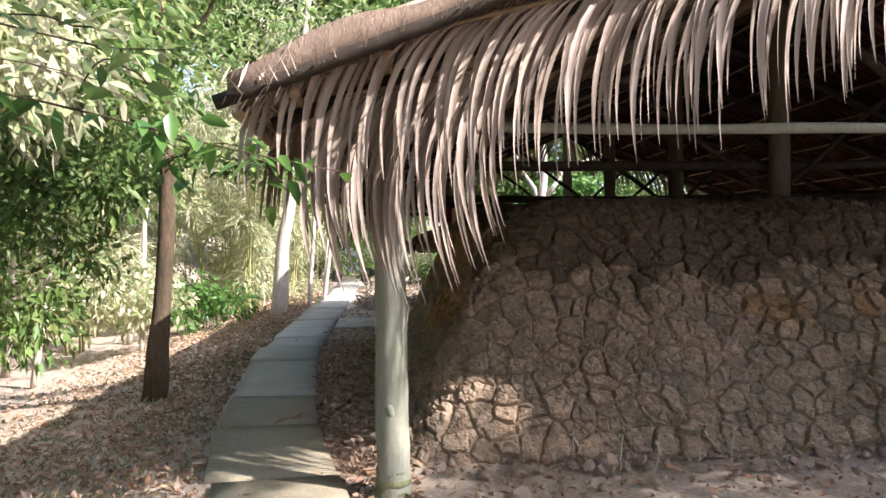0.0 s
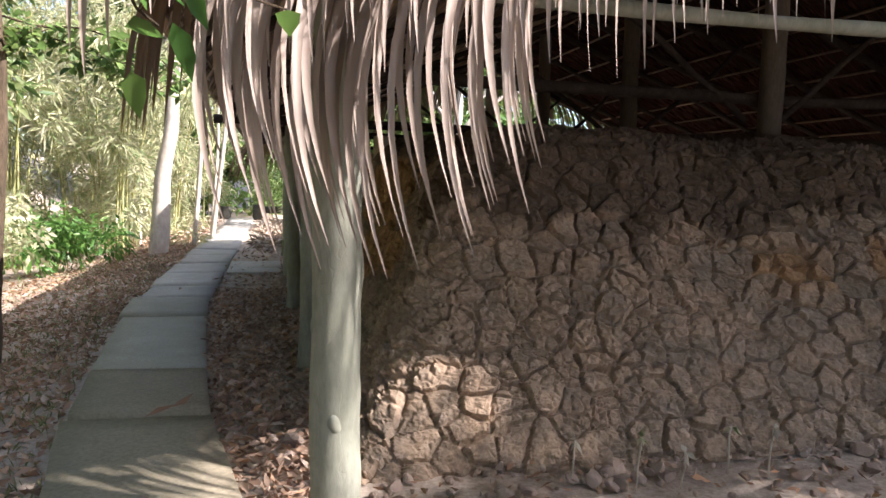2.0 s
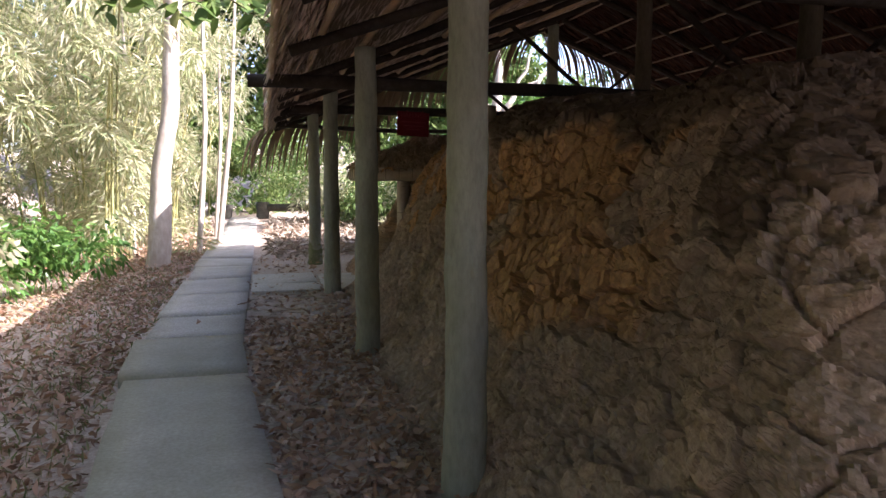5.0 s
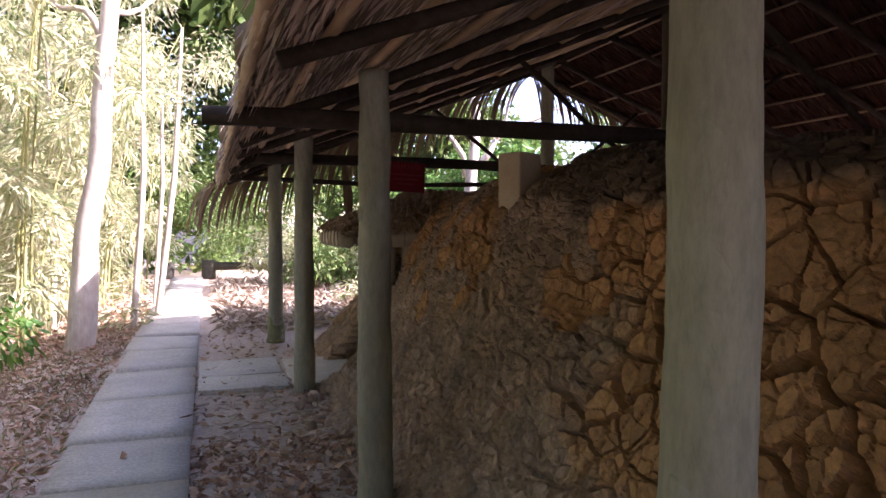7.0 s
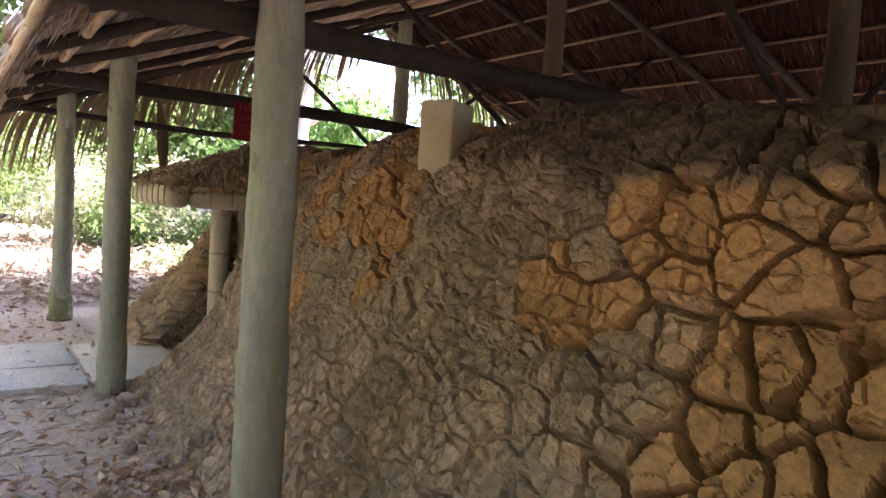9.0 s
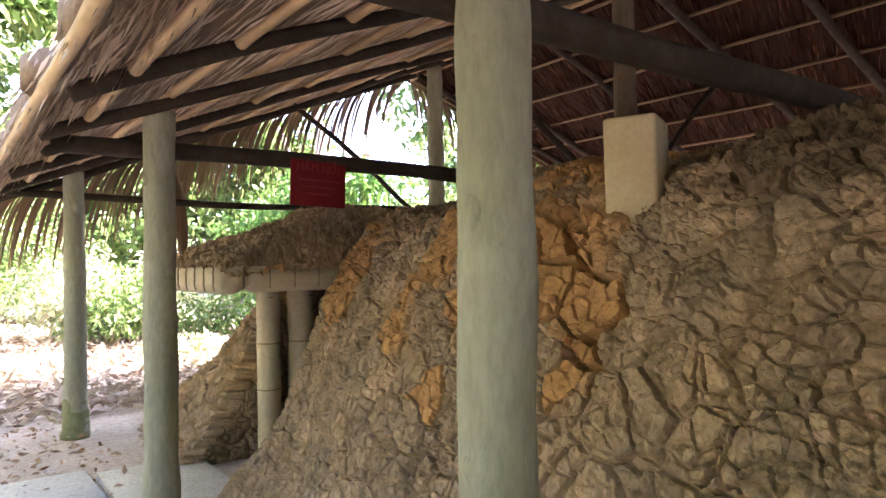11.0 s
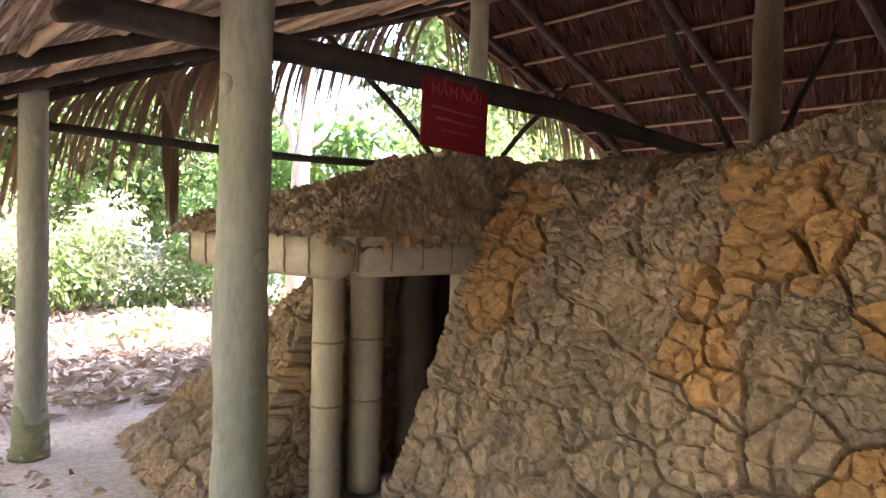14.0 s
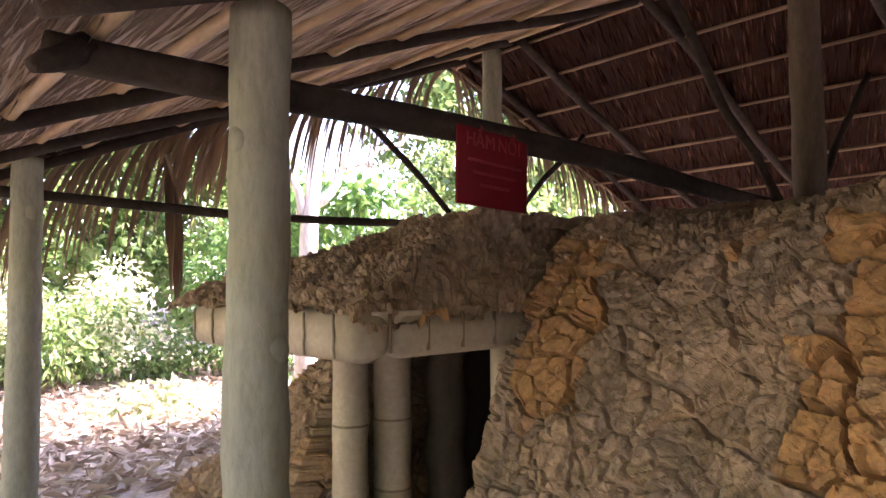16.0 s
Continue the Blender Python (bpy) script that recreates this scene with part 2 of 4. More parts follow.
def join(*vfs):
    vs, fs, n = [], [], 0
    for v, f in vfs:
        v = np.asarray(v, float).reshape(-1, 3)
        vs.append(v)
        fs += [tuple(int(i) + n for i in q) for q in f]
        n += len(v)
    return np.vstack(vs), fs


def tube(pts, radii, seg=10, wob=0.0, seed=0.0, squash=1.0):
    """A capped tube through pts, with uneven radius."""
    pts = [Vector(p) for p in pts]
    vs, fs = [], []
    n = len(pts)
    ref = Vector((0.31, 0.17, 0.93)) if abs((pts[-1] - pts[0]).normalized().z) < 0.8 else Vector((0.95, 0.3, 0.05))
    for i, p in enumerate(pts):
        d = (pts[min(i + 1, n - 1)] - pts[max(i - 1, 0)]).normalized()
        a = d.cross(ref).normalized()
        b = d.cross(a)
        r = radii[i] if hasattr(radii, "__len__") else radii
        for k in range(seg):
            w = 2 * math.pi * k / seg
            rr = r * (1 + wob * noise.noise(Vector((math.cos(w) * 1.3 + seed, math.sin(w) * 1.3, i * 0.35 + seed * 3))))
            vs.append(p + a * (rr * math.cos(w)) + b * (rr * squash * math.sin(w)))
    for i in range(n - 1):
        for k in range(seg):
            k2 = (k + 1) % seg
            fs.append((i * seg + k, i * seg + k2, (i + 1) * seg + k2, (i + 1) * seg + k))
    fs.append(tuple(range(seg - 1, -1, -1)))
    fs.append(tuple((n - 1) * seg + k for k in range(seg)))
    return np.array([tuple(v) for v in vs]), fs


def line(a, b, n, sag=0.0, wander=0.0, seed=0.0):
    a, b = Vector(a), Vector(b)
    out = []
    for i in range(n):
        t = i / (n - 1)
        p = a.lerp(b, t) + Vector((0, 0, -sag * 4 * t * (1 - t)))
        if wander:
            p += wander * Vector((noise.noise(Vector((t * 3 + seed, 1.7, 0))), noise.noise(Vector((t * 3 + seed, 5.1, 0))), noise.noise(Vector((t * 3 + seed, 9.3, 0)))))
        out.append(p)
    return out


def box(x0, y0, z0, x1, y1, z1, bev=0.01, rough=0.0, seed=0):
    bm = bmesh.new()
    bmesh.ops.create_cube(bm, size=1.0)
    bmesh.ops.scale(bm, vec=(x1 - x0, y1 - y0, z1 - z0), verts=bm.verts)
    bmesh.ops.translate(bm, vec=((x0 + x1) / 2, (y0 + y1) / 2, (z0 + z1) / 2), verts=bm.verts)
    if bev:
        bmesh.ops.bevel(bm, geom=bm.edges[:], offset=bev, segments=2, profile=0.5, affect="EDGES")
    for v in bm.verts:
        if rough:
            v.co += rough * noise.noise_vector(v.co * 3 + Vector((seed, 0, 0)))
    bm.verts.index_update()
    vs, fs = [tuple(v.co) for v in bm.verts], [tuple(v.index for v in f.verts) for f in bm.faces]
    bm.free()
    return np.array(vs), fs


def leaves(pos, dirs, length, width, fold=0.25, droop=0.2):
    """Folded pointed leaves: base, two side points and tip; two triangles a side."""
    n = len(pos)
    d = dirs / np.maximum(np.linalg.norm(dirs, axis=1, keepdims=True), 1e-6)
    ref = rng.normal(size=(n, 3))
    s = np.cross(d, ref)
    s /= np.maximum(np.linalg.norm(s, axis=1, keepdims=True), 1e-6)
    up = np.cross(s, d)
    L = np.broadcast_to(np.asarray(length), (n,))[:, None]
    W = np.broadcast_to(np.asarray(width), (n,))[:, None]
    mid = pos + d * L * 0.45 - np.array([0, 0, 1]) * L * droop * 0.3
    v = np.stack([pos, mid + s * W / 2 + up * W * fold, pos + d * L - np.array([0, 0, 1]) * L * droop, mid - s * W / 2 + up * W * fold], 1).reshape(-1, 3)
    b = np.arange(n)[:, None] * 4
    f = np.concatenate([b + [[0, 1, 2]], b + [[0, 2, 3]]], 1).reshape(-1, 3)
    return v, f


def broad_leaves(pos, dirs, length, width):
    """Oval pointed leaves with a raised midrib: eight points and six faces each."""
    n = len(pos)
    d = dirs / np.maximum(np.linalg.norm(dirs, axis=1, keepdims=True), 1e-6)
    s = np.cross(d, np.array([0, 0, 1.0]) + 0.5 * rng.normal(size=(n, 3)))
    s /= np.maximum(np.linalg.norm(s, axis=1, keepdims=True), 1e-6)
    up = np.cross(s, d)
    L, W = np.asarray(length)[:, None], np.asarray(width)[:, None]
    down = np.array([0, 0, 1.0])
    rib = [pos + d * L * a - down * L * 0.30 * a * a for a in (0.0, 0.33, 0.68, 1.0)]
    side = [(rib[1], 0.48), (rib[2], 0.40)]
    v = np.stack(rib + [c + k * s * W * b + up * W * 0.12 for k in (1, -1) for c, b in side], 1).reshape(-1, 3)
    b = np.arange(n) * 8
    f = []
    for o in b.tolist():
        f += [(o, o + 4, o + 1), (o + 1, o + 4, o + 5, o + 2), (o + 2, o + 5, o + 3), (o, o + 1, o + 6), (o + 1, o + 2, o + 7, o + 6), (o + 2, o + 3, o + 7)]
    return v, f


def crown_points(centers, spread, per, squash=0.8):
    c = np.repeat(np.asarray(centers, float), per, axis=0)
    off = rng.normal(size=c.shape)
    off /= np.linalg.norm(off, axis=1, keepdims=True)
    off *= (rng.random((len(c), 1)) ** 0.45) * spread
    off[:, 2] *= squash
    d = off + rng.normal(size=c.shape) * spread * 0.5
    d[:, 2] -= spread * 0.25
    return c + off, d


def blob_centers(center, radii, n):
    p = rng.normal(size=(n, 3))
    p /= np.linalg.norm(p, axis=1, keepdims=True)
    p *= rng.random((n, 1)) ** 0.5
    return np.asarray(center) + p * np.asarray(radii)


# ---- the hut's own axes: x across (0 at the path-side posts), y along the row of posts ----
HUT = pose(0.352, 2.83, 0, 0, 0, 9.21)


def at_hut(v, u, z=0.0):
    return HUT @ Vector((v, u, z))


POST_U = (0.0, 2.765, 5.37, 8.255, 11.24)
EAVE_V, RIDGE_V, BACK_V = -0.72, 4.07, 9.0
U0, U1 = -1.0, 12.0


def roof_z(v):
    """Underside of the roof over the line v."""
    return 2.47 + 0.39 * v if v <= RIDGE_V else 2.47 + 0.39 * RIDGE_V - 0.39 * (v - RIDGE_V)


# ---- ground ----
def build_ground():
    n = 150
    g = np.sinh(np.linspace(-1, 1, n) * 5.2) / math.sinh(5.2)
    xs, ys = g * 900 - 1.0, g * 900 + 7.0
    X, Y = np.meshgrid(xs, ys, indexing="ij")
    Z = np.zeros_like(X)
    for i in range(n):
        for j in range(n):
            x, y = X[i, j], Y[i, j]
            r = math.hypot(x + 1, y - 7)
            if r < 60:
                Z[i, j] = 0.05 * noise.noise(Vector((x * 0.5, y * 0.5, 0))) + 0.02 * noise.noise(Vector((x * 2, y * 2, 3))) - 0.02
            side = -0.19 * (y - 3.0) - 1.6
            if x < side:
                Z[i, j] -= min(0.5, 0.14 * (side - x))
            if x < -9 or y > 34 or x > 20:
                Z[i, j] += min(3.0, 0.35 * max(-9 - x, y - 34, x - 20, 0))
    idx = np.arange(n * n).reshape(n, n)
    f = np.stack([idx[:-1, :-1], idx[1:, :-1], idx[1:, 1:], idx[:-1, 1:]], -1).reshape(-1, 4)
    return single("ground", (np.stack([X, Y, Z], -1).reshape(-1, 3), f), M_SOIL, "brown bare soil with dry leaves, forest floor", "ground", kind="structure")


build_ground()

# ---- concrete slab path: right edge follows the posts, bending near the start ----
def path_right(u):
    """v of the path's right edge at u along the hut."""
    if u > 6.0:
        return -1.0
    if u > 1.7:
        return -1.0 + 0.38 * ((6.0 - u) / 4.3) ** 1.3
    return -0.62 + 0.36 * (1.7 - u) * 0.55


pavement = thing("pavement", "footpath of worn grey-green concrete slabs with open joints", "footpath", HUT, kind="structure")
JOINTS = (-7.2, -5.9, -4.6, -3.4, -2.2, -1.1, 0.35, 1.68, 2.77, 4.85, 6.05, 7.0, 8.25, 9.55, 10.75, 11.9, 13.1, 14.4, 15.6, 16.9, 18.2, 19.5, 20.8, 22.1, 23.4)
for k in range(len(JOINTS) - 1):
    ua, ub = JOINTS[k] + 0.034, JOINTS[k + 1] - 0.034
    w = 0.82 + 0.03 * math.sin(k * 2.3)
    bm = bmesh.new()
    nx, ny = 5, 7
    skew = 0.05 * math.sin(k * 1.7)
    grid = []
    for i in range(ny):
        row = []
        for j in range(nx):
            u = ua + (ub - ua) * i / (ny - 1)
            v = path_right(u) - w * (1 - j / (nx - 1)) + 0.012 * noise.noise(Vector((u * 3, j * 0.9, k)))
            u += skew * (j / (nx - 1) - 0.5) + 0.01 * noise.noise(Vector((v * 4, k * 1.3, i)))
            z = 0.05 + 0.014 * math.sin(k * 3.1) + 0.012 * (j / (nx - 1) - 0.5) * math.sin(k * 5.3) + 0.004 * noise.noise(Vector((u * 2, v * 2, 9)))
            edge = i in (0, ny - 1) or j in (0, nx - 1)
            row.append(bm.verts.new((v, u, z - (0.006 if edge else 0))))
        grid.append(row)
    top = [bm.faces.new((grid[i][j], grid[i][j + 1], grid[i + 1][j + 1], grid[i + 1][j])) for i in range(ny - 1) for j in range(nx - 1)]
    ext = bmesh.ops.extrude_face_region(bm, geom=[e for e in bm.edges if e.is_boundary])
    for g in ext["geom"]:
        if isinstance(g, bmesh.types.BMVert):
            g.co.z = -0.09
    me = bpy.data.meshes.new("slab")
    bm.to_mesh(me)
    bm.free()
    # slabs darker and browner near the start, paler farther on
    me.materials.append(M_SLAB_DARK if ub < 3 else M_SLAB_MID if ub < 6.2 else M_SLAB)
    me.shade_smooth()
    part("slab", me, M_SLAB, pavement)
part("slab", box(-0.97, 8.42, -0.08, -0.12, 9.0, 0.035, 0.008, 0.02, 2), M_SLAB, pavement, "side slab leading to the entrance")
part("slab", box(-0.97, 9.02, -0.08, -0.15, 9.85, 0.03, 0.008, 0.02, 5), M_SLAB, pavement)
part("slab", box(-0.10, 8.46, -0.08, 0.62, 9.75, 0.025, 0.008, 0.02, 8), M_SLAB, pavement)
part("slab", box(-0.30, -1.10, -0.08, 0.02, -0.25, 0.02, 0.01, 0.03, 11), M_SLAB, pavement, "small broken slab beside the post")

# ---- earth bunker ----
def lattice(I, salt):
    """A number from 0 to 1 of each whole-number place, by a fixed scramble."""
    k = I.astype(np.int64)
    n = (k[..., 0] * 73856093) ^ (k[..., 1] * 19349663) ^ (k[..., 2] * 83492791) ^ (salt * 2654435761)
    n = (n ^ (n >> 13)) * 1274126177 & 0xFFFFFFFF
    n = (n ^ (n >> 16)) * 2246822519 & 0xFFFFFFFF
    return ((n ^ (n >> 15)) & 0xFFFFFF) / float(0xFFFFFF)


def soft_noise(P, scale, salt=0):
    """Smooth noise from -1 to 1 at many places."""
    Q = P * scale
    I = np.floor(Q)
    w = Q - I
    w = w * w * (3 - 2 * w)
    out = 0
    for dx, dy, dz in itertools.product((0, 1), repeat=3):
        k = (w[:, 0] if dx else 1 - w[:, 0]) * (w[:, 1] if dy else 1 - w[:, 1]) * (w[:, 2] if dz else 1 - w[:, 2])
        out = out + k * lattice(I + np.array((dx, dy, dz)), salt)
    return 2 * out - 1


def noise3(P, scale, salt):
    return np.stack([soft_noise(P, scale, salt + a) for a in (0, 11, 23)], 1)


def cells(P, scale, salt):
    """Clods as cells: metres to the nearest joint, a number of each clod's own, and its middle."""
    Q = P * scale
    I = np.floor(Q)
    n = len(Q)
    d1, d2 = np.full(n, 9.0), np.full(n, 9.0)
    c1, c2, own = np.zeros((n, 3)), np.zeros((n, 3)), np.zeros(n)
    for off in itertools.product((-1, 0, 1), repeat=3):
        J = I + np.array(off)
        c = J + 0.12 + 0.76 * np.stack([lattice(J, salt), lattice(J, salt + 1), lattice(J, salt + 2)], 1)
        d = ((c - Q) ** 2).sum(1)
        a = d < d1
        b = ~a & (d < d2)
        d2 = np.where(a, d1, np.where(b, d, d2))
        c2[a] = c1[a]
        c2[b] = c[b]
        c1[a] = c[a]
        d1 = np.where(a, d, d1)
        own[a] = lattice(J[a], salt + 3)
    gap = c2 - c1
    edge = (((c1 + c2) / 2 - Q) * gap).sum(1) / np.maximum(np.linalg.norm(gap, axis=1), 1e-6)
    return np.maximum(edge, 0) / scale, own, c1 / scale


def rise(x, a, b):
    k = np.clip((x - a) / (b - a), 0, 1)
    return k * k * (3 - 2 * k)


# patches of ochre clay on the path side: along, height, and their reach
OCHRE = ((6.12, 1.54, 0.36, 0.26), (5.92, 1.42, 0.20, 0.22), (6.80, 1.56, 0.20, 0.18), (8.10, 1.56, 0.16, 0.22), (8.02, 1.26, 0.13, 0.14),
         (6.48, 1.30, 0.12, 0.12), (5.86, 1.13, 0.09, 0.08), (6.15, 1.90, 0.32, 0.10), (7.06, 1.45, 0.17, 0.14), (7.00, 1.70, 0.16, 0.09),
         (7.00, 1.22, 0.11, 0.14), (4.57, 1.22, 0.24, 0.20), (4.15, 1.55, 0.30, 0.22), (6.60, 0.95, 0.10, 0.08), (7.45, 1.72, 0.09, 0.07))


def clods(P, plate):
    """Height of the clods at P, and how ochre, how dark (humus on the path side, painted shade on the end face) and how
    pale they are. plate 0..1: wide smooth plates.
    """
    q = P + 0.032 * noise3(P, 5.0, 40) + 0.010 * noise3(P, 17.0, 60)
    eA, rA, cA = cells(q, 5.4, 1)
    eB, rB, cB = cells(q, 13.0, 101)
    eC, rC, cC = cells(q + 0.006 * noise3(P, 45.0, 80), 31.0, 201)
    och = np.zeros(len(P))
    m = 0.6 * cA + 0.4 * cB
    for u, z, ru, rz in OCHRE:
        och = np.maximum(och, np.exp(-((m[:, 1] - u) / ru) ** 2 - ((m[:, 2] - z) / rz) ** 2))
    och = rise(och + 0.16 * soft_noise(m, 9.0, 5), 0.30, 0.46) * (P[:, 0] < 2.2) * (P[:, 1] > 2.4)
    och = np.maximum(och, rise(plate + 0.5 * soft_noise(cA, 3.0, 6), 0.35, 0.8) * 0.85)
    end = rise(P[:, 1], 2.6, 1.9)
    flat = np.maximum(plate, 0.78 * och)
    wide = np.clip(0.45 + 1.1 * soft_noise(P, 1.9, 7), 0, 1)
    kA = rise(eA, 0.003 * wide + 0.005 * plate * wide, 0.0075 + 0.004 * wide + 0.006 * plate * wide + 0.005 * end)
    kB = rise(eB + 0.004 * soft_noise(P, 30.0, 20), 0.0, 0.008 + 0.004 * end)
    kC = rise(eC, 0.0, 0.0065)
    deep = 0.024 + 0.034 * np.maximum(och, 0.6 * end) * (0.35 + 0.65 * wide) + 0.045 * plate
    h = -deep * (1 - kA) + (0.018 - 0.008 * np.maximum(plate, 0.9 * och) + 0.022 * end) * (rA - 0.5) * kA
    wB = (1 - 0.72 * flat) * (1 - 0.35 * end) * (0.5 + 0.5 * rise(soft_noise(P, 2.7, 18), -0.35, 0.25))
    spin = np.stack([lattice(np.floor(cB * 500), 301 + a) - 0.5 for a in range(3)], 1)
    h += wB * (0.021 * (kB - 1) + (0.012 + 0.010 * end) * (rB - 0.5) * kB + 0.004 * np.sqrt(np.clip(eB / 0.02, 0, 1)))
    h += (0.13 + 0.12 * end) * wB * kB * ((q - cB) * spin).sum(1)
    h -= 0.016 * flat * (1 - rise(eB, 0.0, 0.006)) * (rB > 0.42)
    wC = (1 - 0.88 * flat) * (0.35 + 0.65 * rise(soft_noise(P, 3.1, 8), -0.3, 0.3)) * (1 - 0.6 * end)
    h += wC * (0.007 * (kC - 1) + 0.009 * (rC - 0.5) * kC)
    h += 0.010 * och * kA * (1 - plate) + 0.045 * soft_noise(P, 2.3, 9) + 0.020 * soft_noise(P, 7.0, 10) + 0.010 * soft_noise(P, 16.0, 17) + (0.006 - 0.004 * flat) * soft_noise(P, 34.0, 12) + (0.004 - 0.003 * flat) * soft_noise(P, 75.0, 19)
    ragged = 0.16 * soft_noise(P, 3.1, 13) + 0.09 * soft_noise(P, 9.0, 14)
    # dark top: humus along the path, shade under the roof painted on the end face
    edge = np.where(P[:, 1] > 2.2, 1.60, 1.20 + 0.22 * soft_noise(cA, 2.3, 15))
    hum_shade = rise(P[:, 2] - edge + ragged, 0.0, 0.12) * rise(5.62 - P[:, 1] + ragged, 0.0, 0.25)
    return h, och * (1 - hum_shade), hum_shade, 0.45 * rA + 0.35 * rB + 0.20 * rC


def sheet(grid, big_at, amount=1.0, core=(3.5, 4.5, 0.3)):
    """A displaced sheet over a grid of places."""
    P = np.asarray(grid, float)
    ni, nj = P.shape[:2]
    du, dv = np.gradient(P, axis=1), np.gradient(P, axis=0)
    N = np.cross(du, dv)
    N /= np.maximum(np.linalg.norm(N, axis=2, keepdims=True), 1e-9)
    if (N * (P - np.array(core))).sum() < 0:
        N = -N
    P, N = P.reshape(-1, 3), N.reshape(-1, 3)
    h, och, hum_shade, tone = clods(P, big_at(P))
    P = P + N * (amount * h)[:, None]
    idx = np.arange(ni * nj).reshape(ni, nj)
    f = np.stack([idx[:-1, :-1], idx[:-1, 1:], idx[1:, 1:], idx[1:, :-1]], -1).reshape(-1, 4)
    return P, f, och, hum_shade, tone


def earth_part(name, data, parent, label=""):
    v, f, *marks = data
    ob = part(name, (v, f), M_EARTH, parent, label, smooth=False)
    for key, val in zip(("ochre", "humus_shade", "tone"), marks):
        a = ob.data.attributes.new(key, "FLOAT", "POINT")
        a.data.foreach_set("value", val.astype(np.float32))
    return ob


def plates(P):
    """Where the earth broke into wide smooth plates: the middle of the path side."""
    b = 1.0 - np.abs(P[:, 1] - 3.35) / 1.5
    b = np.where(P[:, 0] > 2.0, 0.0, b) - 0.8 * np.clip((0.80 - P[:, 2]) / 0.3, 0, 4)
    return np.clip(1.6 * b + 0.5 * soft_noise(P, 1.4, 16), 0, 1)


PROFILE = [(0.0, -0.02), (0.25, 0.24), (0.55, 0.42), (0.9, 0.58), (1.25, 0.76), (1.6, 0.94), (1.78, 1.08), (1.89, 1.28), (1.95, 1.6), (1.99, 2.2), (2.02, 3.2)]


def profile(h):
    """(z, inset) along the mound's section, h 0..1 by length."""
    seg = [math.hypot(b[0] - a[0], b[1] - a[1]) for a, b in zip(PROFILE, PROFILE[1:])]
    d = h * sum(seg)
    for a, b, s in zip(PROFILE, PROFILE[1:], seg):
        if d <= s:
            t = d / s
            return a[0] + (b[0] - a[0]) * t, a[1] + (b[1] - a[1]) * t
        d -= s
    return PROFILE[-1]


def near_mound():
    rows = np.concatenate([np.linspace(0, 0.08, 30), np.linspace(0.0815, 0.53, 345), np.linspace(0.532, 0.64, 36), np.linspace(0.66, 1, 14)])
    grid = []
    for h in rows:
        z, ins = profile(h)
        vs = ins
        ue = 0.55 + 0.78 * z if z < 1.6 else 0.55 + 0.78 * 1.6 + (ins - 0.94) * 1.1
        ur = 8.34 - 0.05 * z
        r = 0.35
        row = [(7.8 + (5.5 - 7.8) * t, ue) for t in np.linspace(0, 1, 8)[:-1]]
        row += [(5.5 + (vs + r - 5.5) * t, ue) for t in np.linspace(0, 1, 400)[:-1]]
        row += [(vs + r - r * math.sin(w), ue + r - r * math.cos(w)) for w in np.linspace(0, math.pi / 2, 36)[:-1]]
        um = 4.6
        row += [(vs, ue + r + (um - ue - r) * t) for t in np.linspace(0, 1, 400)[:-1]]
        row += [(vs, um + (ur - 0.12 - um) * t) for t in np.linspace(0, 1, 700)[:-1]]
        row += [(vs + 0.12 - 0.12 * math.cos(w), ur - 0.12 + 0.12 * math.sin(w)) for w in np.linspace(0, math.pi / 2, 10)[:-1]]
        row += [(vs + 0.12 + (max(3.4, vs + 0.3) - vs - 0.12) * t, ur) for t in np.linspace(0, 1, 16)]
        out = []
        for v, u in row:
            w = 0.07 * noise.noise(Vector((u * 0.9, v * 0.9, z * 0.8))) * min(1, z + 0.3)
            zz = z * (1 + 0.03 * noise.noise(Vector((u * 1.1, v * 1.1, 7.0)))) + (0.06 * math.exp(-((u - 5.6) / 1.2) ** 2) - 0.05 * max(0, (2.6 - u) / 2)) * min(1, z / 1.5)
            k = min(1.0, max(0.0, (u - 6.7) / 1.3))
            e = max(0.0, min(1.0, (u - 2.8) / 0.8, (5.60 - u) / 0.60))
            up = max(0.0, min(1.0, (z - 1.2) / 0.5))
            w -= 0.24 * e * up * max(0.0, min(1.0, (2.0 - v) / 0.6))
            w += 0.25 * k * k * (3 - 2 * k) * min(1.0, max(0.0, (3.0 - v) / 1.0)) * min(1.0, 0.4 + z)
            out.append((v + w, u + 0.3 * min(w, 0.07), zz - 0.02))
        grid.append(out)
    return sheet(grid, plates)


